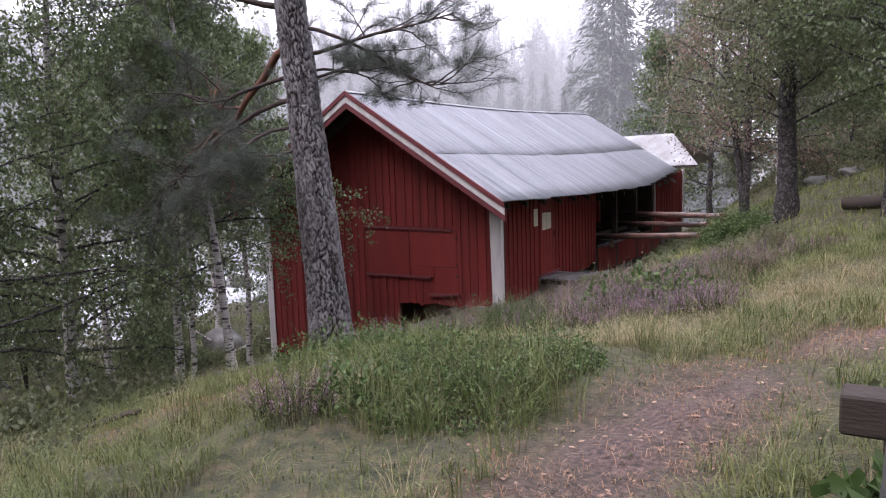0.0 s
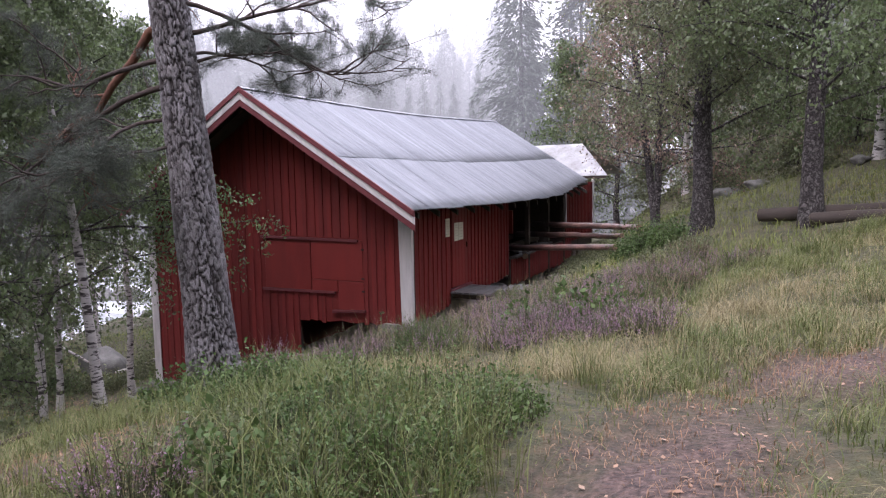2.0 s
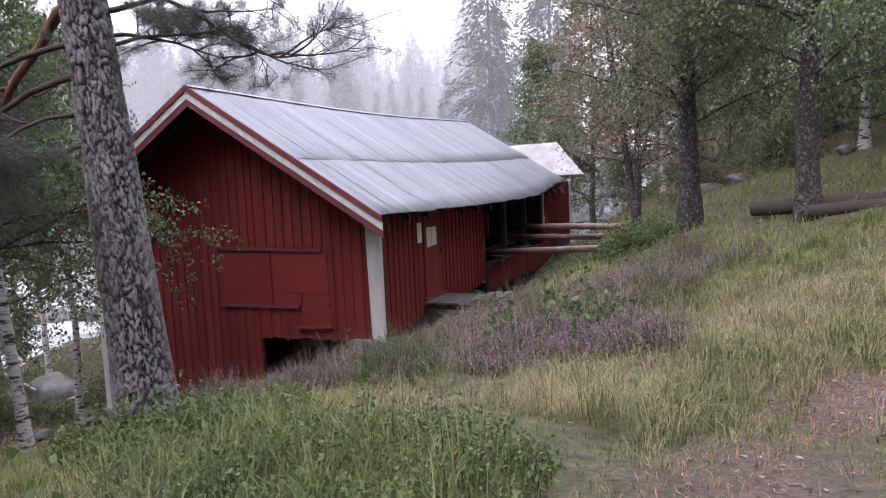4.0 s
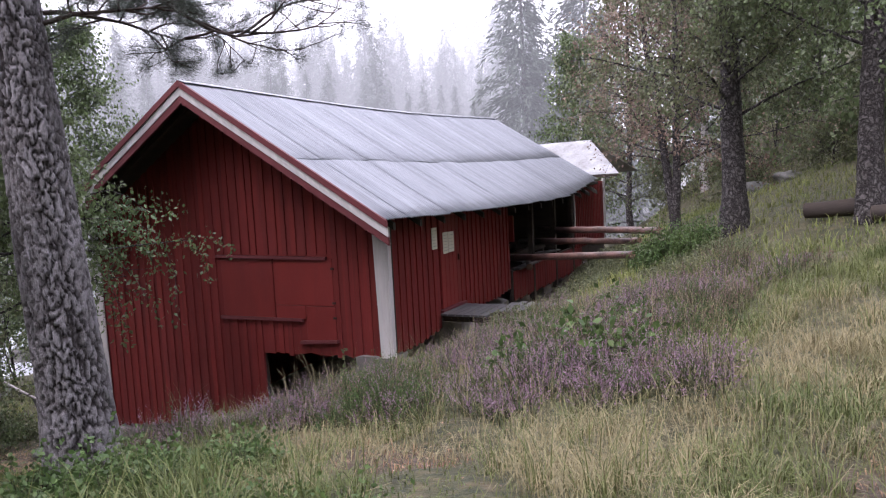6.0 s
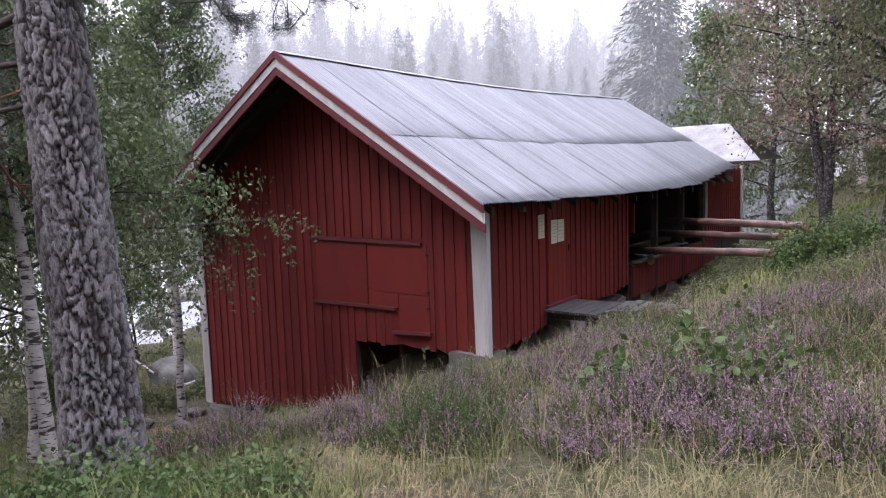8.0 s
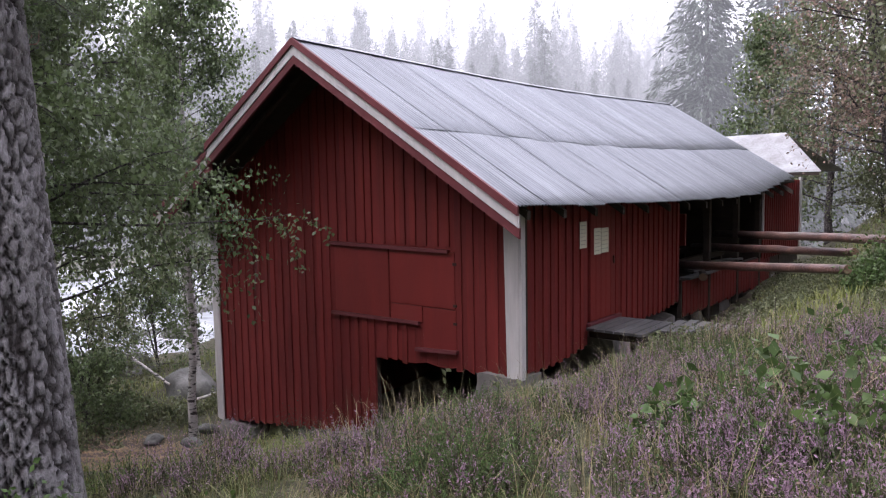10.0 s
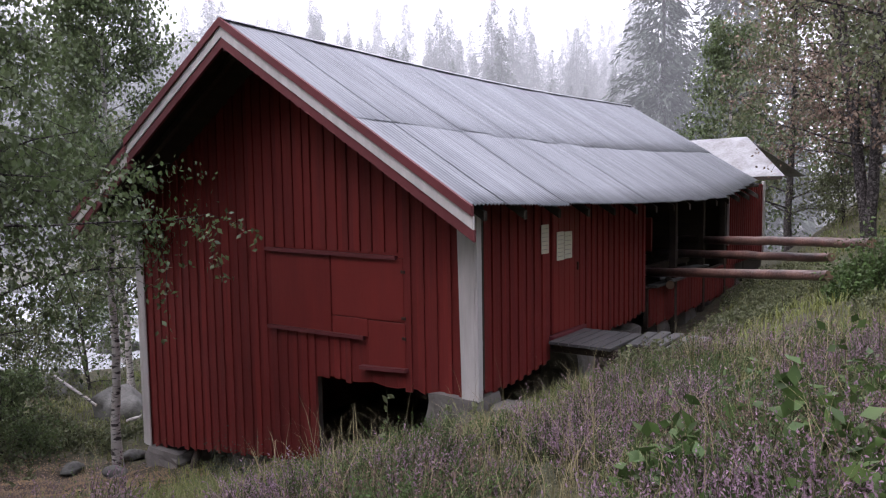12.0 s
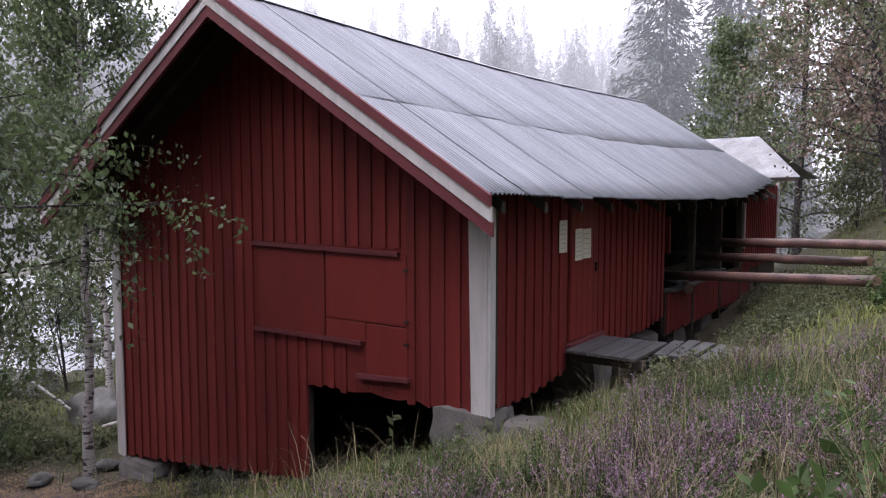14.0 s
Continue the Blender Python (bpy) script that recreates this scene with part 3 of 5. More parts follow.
# the closed double hatch with its drip boards, and the small hatch under it
hatch = barn_part("hatch", box(-12.34, -11.07, YG - 0.02, YG + 0.03, -1.02, 0.12, 0.006), RED_DOOR, "closed plain red board hatch in the gable")
barn_part("leaf", box(-11.045, -9.70, YG - 0.022, YG + 0.03, -0.76, 0.12, 0.006), RED_DOOR, under=hatch)
barn_part("leaf", box(-11.045, -10.36, YG - 0.021, YG + 0.03, -1.02, -0.77, 0.006), RED_DOOR, under=hatch)
barn_part("leaf", box(-10.345, -9.68, YG - 0.025, YG + 0.03, -1.42, -0.775, 0.006), RED_DOOR, "small red hatch door", under=hatch)
for a, b, z0, z1, d in ((-12.42, -9.80, 0.17, 0.13, 0.07), (-12.42, -10.42, -1.05, -1.04, 0.06), (-10.48, -9.64, -1.46, -1.41, 0.09)):
    barn_part("drip_board", prism([(a, z0 - 0.028), (b, z1 - 0.028), (b, z1 + 0.025), (a, z0 + 0.025)], "y", YG - 0.005, YG - d), RED_TRIM, under=hatch)
for z in (-0.06, -0.70, -0.98):
    barn_part("hinge", box(-9.73, -9.66, YG - 0.04, YG - 0.02, z - 0.02, z + 0.02, 0.004), IRON, under=hatch)

# white corner boards
corner = barn_part("corner_board", prism([(-8.80, roof_z(-8.8, YG) - 0.3), (-8.745, -1.66), (-8.535, -1.70), (-8.535, 0.72)], "y", YG - 0.012, YG - 0.04), WHITE, "weathered white corner board")
barn_part("corner_board", box(-8.53, -8.485, YG - 0.042, YG + 0.07, -1.68, 0.78, 0.004), WHITE)
barn_part("corner_board", box(-15.95, -15.77, YG - 0.042, YG - 0.012, -3.64, 0.86, 0.004), WHITE)
barn_part("corner_board", box(-15.99, -15.955, YG - 0.042, YG + 0.14, -3.62, 0.86, 0.004), WHITE)

# side wall with the plank door
side = barn_part("wall", prism([(YG + 0.14, -1.55), (17.10, -1.50), (17.10, 0.78), (18.10, 0.78), (18.10, -1.35), (YW, -1.35), (YW, 0.88), (YG + 0.14, 0.92)], "x", XR - 0.14, XR - 0.037), DARK_WOOD, "side wall of upright red boards")


def side_bottom(y):
    return -1.64 + 0.05 * (y - YG) + 0.02 * math.sin(y * 31)


y, k = YG + 0.165, 0
while y < YW - 0.03:
    y1 = min(y + 0.215 + 0.02 * rng.random(), YW)
    top = 0.90
    if y < 17.08 or y > 18.10:
        if y < 17.12 < y1:
            y1 = 17.12
        barn_part("board", prism([(y, side_bottom(y)), (y1, side_bottom(y1)), (y1, top), (y, top)], "x", XR - 0.035, XR - 0.012), RED, under=side)
        if k:
            barn_part("batten", prism([(y - 0.052, side_bottom(y) - 0.02), (y + 0.05, side_bottom(y) - 0.02), (y + 0.05, top), (y - 0.052, top)], "x", XR - 0.012, XR + 0.014), RED, under=side)
        y = y1 + 0.004
    else:
        y = 18.13
    k += 1
door = barn_part("door", box(XR - 0.06, XR - 0.005, 17.16, 18.08, -1.16, 0.82, 0.006), RED_DOOR, "closed red plank door")
for q in range(1, 5):
    barn_part("plank", box(XR - 0.007, XR + 0.006, 17.17 + 0.182 * (q - 1), 17.345 + 0.182 * (q - 1), -1.15, 0.81, 0.004), RED_DOOR, under=door)
barn_part("plank", box(XR - 0.007, XR + 0.006, 17.898, 18.07, -1.15, 0.81, 0.004), RED_DOOR, under=door)
barn_part("sill", prism([(17.05, -1.24), (18.2, -1.22), (18.2, -1.15), (17.05, -1.17)], "x", XR - 0.02, XR + 0.07), RED_TRIM, under=door)
barn_part("handle", box(XR + 0.012, XR + 0.04, 17.95, 17.98, -0.25, -0.12, 0.006), IRON, under=door)

# the open saw bay: floor, back wall, posts, annex wall beyond
bay = barn_part("wall", box(XL + 0.03, XL + 0.12, YG + 0.15, YB, -4.3, 0.9), RED, "far long wall of red boards")
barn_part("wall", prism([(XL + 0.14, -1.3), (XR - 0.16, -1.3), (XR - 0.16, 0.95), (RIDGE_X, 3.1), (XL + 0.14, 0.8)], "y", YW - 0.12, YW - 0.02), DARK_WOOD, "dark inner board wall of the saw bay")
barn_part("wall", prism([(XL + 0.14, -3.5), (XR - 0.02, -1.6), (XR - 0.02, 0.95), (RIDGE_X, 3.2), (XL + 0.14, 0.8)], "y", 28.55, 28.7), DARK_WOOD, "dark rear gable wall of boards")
barn_part("board", box(XR - 0.9, XR - 0.1, YW + 0.6, YW + 0.66, -0.25, 0.42, 0.01), RED_DOOR, "red board hung inside the open bay")
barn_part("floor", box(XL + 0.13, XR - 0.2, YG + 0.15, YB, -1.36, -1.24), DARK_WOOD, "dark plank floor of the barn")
for py in (22.9, 24.9, 26.7):
    barn_part("post", box(XR - 0.16, XR - 0.02, py - 0.07, py + 0.07, -2.3, 1.06 if py > 25 else 0.95, 0.008), DARK_WOOD)
barn_part("post", box(-10.3, -10.16, 23.4, 23.54, -1.24, 1.9, 0.008), DARK_WOOD)
barn_part("beam", box(XR - 0.17, XR - 0.03, YW, YB, 0.78, 0.9, 0.01), DARK_WOOD)
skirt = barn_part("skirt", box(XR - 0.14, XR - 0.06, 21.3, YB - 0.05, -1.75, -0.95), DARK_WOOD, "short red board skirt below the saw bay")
for q in range(31):
    ya = 21.35 + q * 0.205
    barn_part("board", box(XR - 0.06, XR - 0.035, ya, ya + 0.19, -1.72 + 0.03 * math.sin(q * 2.1), -0.98, 0.004), RED, under=skirt)
annex = barn_part("wall", box(-11.2, XR - 0.04, 26.9, 30.7, -1.4, 1.02), DARK_WOOD, "red board wall closing the saw bay")
for q in range(18):
    ya = 26.92 + q * 0.21
    barn_part("board", box(XR - 0.038, XR - 0.014, ya, ya + 0.203, -1.0 - 0.02 * (q % 3), 1.04, 0.004), RED, under=annex)
    if q:
        barn_part("batten", box(XR - 0.0135, XR + 0.012, ya - 0.05, ya + 0.045, -1.03, 1.04, 0.004), RED, under=annex)
barn_part("corner_board", box(XR - 0.03, XR + 0.035, 30.58, 30.78, -1.05, 1.12, 0.004), WHITE)
barn_part("corner_board", box(XR - 0.03, XR + 0.02, 26.84, 26.90, -0.5, 0.95, 0.004), WHITE)

# ---- roofs of corrugated steel sheets ----
def roof_bed():
    """The boarded roof under the sheets, in strips that follow the sag."""
    ys_ = np.linspace(14.09, 28.95, 16)
    prof = [(-16.1, -0.05), (RIDGE_X, -0.05), (-8.25, -0.05), (-8.25, -0.11), (RIDGE_X, -0.12), (-16.1, -0.11)]
    v = np.array([[x_, y_, roof_z(x_, y_) + d] for y_ in ys_ for x_, d in prof])
    f = []
    for a in range(15):
        for e in range(6):
            f.append((a * 6 + e, a * 6 + (e + 1) % 6, a * 6 + 6 + (e + 1) % 6, a * 6 + 6 + e))
    for o in (0, 90):
        f += [(o, o + 1, o + 4, o + 5), (o + 1, o + 2, o + 3, o + 4)]
    ob = mesh_obj("roof", v, f, DARK_WOOD, barn, "sagging corrugated steel roof with lapped sheets")
    ob.location = (12.1, -22.0, 2.0)
    return ob


roof = roof_bed()


def sheet(xa, xb, ya, yb, side_sign, lift, mat_, parent, ridge=(RIDGE_X, RIDGE_Z), slope=SLOPE, sagf=sag, tilt=0.0, pitch=0.08):
    """One corrugated sheet lying down the slope from xa (upper) to xb (lower)."""
    n = max(int((yb - ya) / pitch * 4), 4)
    yy = np.linspace(ya, yb, n + 1)
    wave = 0.015 * np.sin((yy - ya) / pitch * 2 * np.pi)
    m = 5
    us = np.linspace(0, 1, m)
    U, Yg = np.meshgrid(us, yy, indexing="ij")
    Xg = xa + (xb - xa) * U
    top = ridge[1] - slope * np.abs(Xg - ridge[0]) + sagf(Yg) + lift + wave[None, :] + tilt * U * 0.03
    Xg = Xg + 0.015 * np.sin(Yg * 3.1) * U * (U > 0.9)
    v = np.concatenate([np.stack([Xg, Yg, top], -1).reshape(-1, 3), np.stack([Xg, Yg, top - 0.004], -1).reshape(-1, 3)])
    i, j = np.meshgrid(np.arange(m - 1), np.arange(n), indexing="ij")
    q = n + 1
    f = np.stack([i * q + j, (i + 1) * q + j, (i + 1) * q + j + 1, i * q + j + 1], -1).reshape(-1, 4)
    if side_sign < 0:
        f = f[:, ::-1]
    e = (m - 1) * q + np.arange(n)
    off = m * q
    rim = np.stack([e, e + off, e + off + 1, e + 1], -1)
    return mesh_obj("roof_sheet", v, np.concatenate([f, f[:, ::-1] + off, rim]), mat_, parent, smooth=False)


srng = np.random.default_rng(9)
ye = 14.02
row = 0
while ye < 28.9:
    w = 0.80
    y1 = min(ye + w, 29.1)
    low = -7.9 - (0.0 if ye < 24 else 0.09 * (ye - 24))
    low += 0.02 * srng.normal()
    jx = -9.72 + 0.01 * srng.normal()
    sheet(RIDGE_X + 0.02, jx + 0.12, ye, y1 + 0.05, 1, 0.012 + 0.009 * (row % 2), TIN, roof)
    sheet(jx, low, ye, y1 + 0.05, 1, 0.001 + 0.009 * (row % 2), TIN, roof, tilt=0.35 * srng.random())
    if row % 2 == 0:
        sheet(RIDGE_X - 0.02, -16.22, ye, min(ye + 1.65, 29.1), -1, 0.004 + 0.006 * (row % 4), TIN, roof)
    ye = y1
    row += 1
for ya, yb in ((14.02, 18.0), (17.95, 22.6), (22.55, 26.4), (26.35, 29.12)):
    yy = np.linspace(ya, yb, 9)
    cap = Soup()
    ang = np.linspace(-1, 1, 7)
    V = np.stack([np.stack([RIDGE_X + 0.10 * ang, np.full(7, t), RIDGE_Z + 0.045 - 0.05 * np.abs(ang) + float(sag(t)) + 0 * ang], -1) for t in yy]).reshape(-1, 3)
    i, j = np.meshgrid(np.arange(8), np.arange(6), indexing="ij")
    cap.add(V, np.stack([i * 7 + j, i * 7 + j + 1, (i + 1) * 7 + j + 1, (i + 1) * 7 + j], -1).reshape(-1, 4))
    cap.build("ridge_cap", TIN, roof)


def barge(x0, x1, drop0, drop1, y0, y1, material, parent, dz=0.0):
    z0, z1 = roof_z(x0, 14.0), roof_z(x1, 14.0)
    return barn_part("barge_board", prism([(x0, z0 - drop0 + dz), (x1, z1 - drop0 + dz), (x1, z1 - drop1 + dz), (x0, z0 - drop1 + dz)], "y", y0, y1), material, under=parent)


for a, b, dz, back in ((RIDGE_X, -7.86, 0.0, 0.0), (RIDGE_X, -14.45, 0.0, 0.0), (-14.40, -16.3, -0.09, 0.03)):
    barge(a, b, -0.03, 0.085, 13.99 + back, 14.04 + back, RED_TRIM, roof, dz)
    barge(a, b, 0.087, 0.235, 14.02 + back, 14.05 + back, WHITE, roof, dz)
    barge(a, b, 0.237, 0.375, 14.035 + back, 14.08 + back, RED_TRIM, roof, dz)
for py in np.arange(14.5, 28.6, 0.95):
    for s in (1, -1):
        xe = RIDGE_X + s * 4.0
        barn_part("rafter", prism([(RIDGE_X, RIDGE_Z - 0.13 + float(sag(py))), (xe, roof_z(xe, py) - 0.13), (xe, roof_z(xe, py) - 0.24), (RIDGE_X, RIDGE_Z - 0.24 + float(sag(py)))], "y", py - 0.04, py + 0.04), DARK_WOOD, under=roof)
barn_part("purlin", box(RIDGE_X - 0.07, RIDGE_X + 0.07, 14.1, 28.7, RIDGE_Z - 0.42, RIDGE_Z - 0.26), DARK_WOOD, under=roof)

# low annex roof, its bright slope towards the barn
def slab(quad, t):
    """A sloping slab from four corners, t thick."""
    bm = bmesh.new()
    hi = [bm.verts.new(p) for p in quad]
    lo = [bm.verts.new((p[0], p[1], p[2] - t)) for p in quad]
    bm.faces.new(hi)
    bm.faces.new(lo[::-1])
    for a in range(4):
        bm.faces.new((hi[a], lo[a], lo[(a + 1) % 4], hi[(a + 1) % 4]))
    bmesh.ops.recalc_face_normals(bm, faces=bm.faces)
    return bm


annex_roof = barn_part("roof", slab([(-12.0, 33.5, 2.56), (-9.7, 33.5, 2.60), (-8.04, 30.95, 1.26), (-11.0, 30.95, 1.24)], 0.09), DARK_WOOD, "bright steel roof of the low annex")
for q in range(4):
    a, b = q / 4, (q + 1) / 4 + 0.008
    lerp = lambda p, r, k: tuple(p[e] + (r[e] - p[e]) * k for e in range(3))
    T0, T1, B0, B1 = (-12.0, 33.52, 2.57), (-9.68, 33.52, 2.61), (-11.05, 30.93, 1.245), (-8.0, 30.93, 1.265)
    lift = 0.008 + 0.006 * (q % 2)
    quad = [lerp(T0, T1, a), lerp(T0, T1, b), lerp(B0, B1, b), lerp(B0, B1, a)]
    barn_part("roof_sheet", slab([(p[0], p[1], p[2] + lift) for p in quad], 0.005), TIN_ANNEX, under=annex_roof)
barn_part("roof_sheet", slab([(-12.0, 33.5, 2.57), (-9.7, 33.5, 2.61), (-8.2, 35.6, 1.3), (-12.0, 35.6, 1.3)], 0.02), TIN_ANNEX, under=annex_roof)
for ob in list(roof.children) + list(annex_roof.children):
    ob.matrix_parent_inverse = Matrix.Identity(4)


# ---- stone piers ----
def stone_block(x, y, z, sx, sy, sz, seed, name="foundation_stone", label="rough granite foundation stone under the barn", cat="stone", mat_=None, group="foundation stones", turn=0):
    r = np.random.default_rng(seed)
    bm = bmesh.new()
    bmesh.ops.create_cube(bm, size=1)
    bmesh.ops.subdivide_edges(bm, edges=bm.edges, cuts=4, use_grid_fill=True)
    for v in bm.verts:
        c = v.co
        k = 1 - 0.22 * max(0, (abs(c.x) + abs(c.y) + abs(c.z)) - 0.95)
        nz = noise.noise(Vector((c.x * 2.3 + seed * 3.1, c.y * 2.3, c.z * 2.3))) * 0.14 + noise.noise(Vector((c.x * 7 + seed, c.y * 7, c.z * 7))) * 0.05
        v.co = Vector((c.x * sx, c.y * sy, c.z * sz)) * (k + nz)
    ob = part(name, bm, mat_ or STONE, None, smooth=False)
    ob.matrix_world = pose(x, y, z, 0, 0, turn)
    return tagged(ob, label, cat, group)


def boulder(x, y, z, sx, sy, sz, seed, label, group, turn=0):
    bm = bmesh.new()
    bmesh.ops.create_icosphere(bm, subdivisions=3, radius=0.5)
    for v in bm.verts:
        c = v.co * 2
        k = 1 + 0.45 * noise.noise(c * 1.2 + Vector((seed, 0, 0))) + 0.22 * noise.noise(c * 2.6 + Vector((0, seed, 0))) + 0.04 * noise.noise(c * 6)
        v.co = Vector((v.co.x * sx, v.co.y * sy, v.co.z * sz)) * k
    ob = part("boulder", bm, ROCK, None, smooth=True)
    ob.matrix_world = pose(x, y, z, 0, 0, turn)
    return tagged(ob, label, "rock", group)


stone_block(-8.9, 15.35, -1.95, 0.85, 0.7, 0.62, 1)
stone_block(-8.2, 15.45, -2.0, 0.5, 0.55, 0.5, 2)
stone_block(-15.4, 15.4, -3.86, 1.0, 0.8, 0.46, 3)
stone_block(-15.5, 15.45, -4.28, 1.1, 0.9, 0.5, 4)
stone_block(-13.4, 15.5, -3.7, 0.6, 0.6, 0.6, 5)
for q, yy in enumerate((18.6, 20.9, 22.4, 24.2, 26.0, 28.4, 30.5)):
    stone_block(-8.95, yy, -2.05 if yy < 27 else -1.65, 0.7, 0.7, 0.8, 20 + q)


# ---- loose things about the barn ----
def notice(y0, y1, z0, z1, lines, label):
    ob = tagged(part("notice", box(XR + 0.015, XR + 0.019, y0, y1, z0, z1), PAPER, None), label, "notice", "notices")
    for q in range(lines):
        zz = z1 - (q + 1) * (z1 - z0) / (lines + 1)
        part("print_line", box(XR + 0.0192, XR + 0.0200, y0 + 0.03, y1 - 0.03 - 0.02 * (q % 2), zz - 0.004, zz + 0.004), INK, ob)


notice(16.77, 17.0, 0.09, 0.515, 6, "narrow yellowed paper notice on the red wall")
notice(17.26, 17.50, -0.05, 0.385, 6, "yellowed paper notice on the red door")
notice(17.515, 17.78, -0.04, 0.375, 5, "yellowed paper notice pinned on the red door")

bridge = thing("footbridge", -7.6, 17.5, -1.2, "wet grey plank landing before the barn door", "footbridge")
for q in range(6):
    part("plank", box(-0.83 + 0.163 * q, -0.68 + 0.163 * q, -0.62, 0.62, -0.045, 0.0, 0.006), GREY_WOOD, bridge)
for yy in (-0.45, 0.4):
    part("bearer", box(-0.84, 0.2, yy - 0.05, yy + 0.05, -0.17, -0.05, 0.008), DARK_WOOD, bridge)
for yy in (-0.45, 0.4):
    part("leg", box(0.02, 0.12, yy - 0.05, yy + 0.05, -0.62, -0.17, 0.008), DARK_WOOD, bridge)
bridge2 = thing("plank_walk", -7.05, 17.6, -1.15, "short walk of loose wet grey planks", "footbridge")
for q in range(5):
    ob = part("plank", box(-0.075, 0.075, -0.5, 0.5, -0.04, 0.0, 0.006), GREY_WOOD, bridge2)
    ob.matrix_local = pose(-0.22 + 0.185 * q, 0.02 * (q % 2), 0.012 * (q % 3), 1.5 * (q % 2), 0, 4 - 2 * q)
for yy in (-0.35, 0.3):
    part("bearer", box(-0.32, 0.62, yy - 0.05, yy + 0.05, -0.15, -0.05, 0.008), DARK_WOOD, bridge2)


def log(x0, y0, z0, x1, y1, z1, r, seed, label, material=LOG_WOOD, name="log", group="logs on the saw bay"):
    rg = np.random.default_rng(seed)
    a, b = np.array([x0, y0, z0]), np.array([x1, y1, z1])
    k = np.linspace(0, 1, 14)[:, None]
    pts = (b - a) * k + rg.normal(size=(14, 3)) * 0.006
    root = thing(name, *a, label, "log", group)
    v, f = tube(pts, r * (1.12 - 0.25 * k[:, 0]), 12, 0.10, rg)
    mesh_obj("stem", v, f, material, root, smooth=True)
    for e, (c, d) in enumerate(((pts[0], -(b - a)), (pts[-1], b - a))):
        bm = bmesh.new()
        bmesh.ops.create_circle(bm, cap_ends=True, segments=12, radius=r * (1.10 if e == 0 else 0.85))
        ob = part("sawn_end", bm, LOG_END, root)
        d = Vector(d).normalized()
        ob.matrix_local = Matrix.Translation(Vector(c) + d * 0.006) @ d.to_track_quat("Z", "Y").to_matrix().to_4x4()
    return root


log(-10.4, 23.75, -0.95, -5.05, 18.9, -0.25, 0.085, 1, "half-peeled pine log lying out of the saw bay")
log(-9.8, 25.4, -0.62, -5.3, 20.9, -0.18, 0.085, 2, "half-peeled pine log lying out of the saw bay")
log(-9.6, 26.5, -0.35, -4.55, 19.2, 0.2, 0.085, 3, "reddish half-peeled pine log on the saw bay")
log(-9.5, 24.9, -0.95, -8.35, 22.0, -0.95, 0.10, 4, "dark timber skid under the logs", DARK_WOOD)
saw = thing("saw_bench", -9.6, 23.6, -1.24, "dark timber saw bench in the open bay", "saw bench")
for dx in (-0.5, 0.45):
    part("rail", box(dx - 0.07, dx + 0.07, -1.9, 2.0, 0.42, 0.56, 0.01), DARK_WOOD, saw)
for dx in (-0.5, 0.45):
    for dy in (-1.7, 0.1, 1.8):
        part("leg", box(dx - 0.06, dx + 0.06, dy - 0.06, dy + 0.06, 0, 0.42, 0.008), DARK_WOOD, saw)
for q in range(4):
    lean = tagged(part("slab_board", box(-0.09, 0.09, -0.02, 0.02, 0, 1.5 + 0.1 * q, 0.005), GREY_WOOD, None), "grey slab board leaning in the saw bay", "board", "slab boards")
    lean.matrix_world = pose(-8.75 - 0.3 * q, 21.5 + 0.25 * q, -1.24, 0, -14 + 5 * q, 30 * q)
for q in range(3):
    stack = tagged(part("slab_board", box(-0.11, 0.11, -0.9, 0.9, 0, 0.05, 0.008), GREY_WOOD, None), "pale grey slab lying on the bay's edge", "board", "slab boards")
    stack.matrix_world = pose(-8.55 - 0.12 * q, 22.4 + 0.9 * q, -0.96 + 0.05 * q, 0, 0, -8 * q)

log(-1.9, 18.75, 0.56, 2.4, 17.3, 0.95, 0.13, 7, "dark weathered fallen log lying on the slope", DARK_WOOD, "fallen_log", "fallen logs")
log(-0.9, 17.9, 0.55, 3.2, 16.6, 0.95, 0.12, 8, "dark weathered fallen log lying on the slope", DARK_WOOD, "fallen_log", "fallen logs")

bench = thing("beam_bench", -0.55, 4.0, gz(-0.55, 4.0), "dark weathered squared beam resting on a block", "bench")
part("beam", box(-0.28, 1.3, -0.10, 0.12, 0.28, 0.47, 0.012), DARK_WOOD, bench)
part("foot", box(-0.1, 0.15, -0.1, 0.1, -0.05, 0.28, 0.012), DARK_WOOD, bench)
stake = tagged(part("stake", box(-0.05, 0.05, -0.04, 0.04, -0.15, 0.66, 0.01), GREY_WOOD, None), "pale weathered wooden stake beside the beam", "stake")
stake.matrix_world = pose(-0.60, 3.35, gz(-0.6, 3.35), 2, 3, 20)


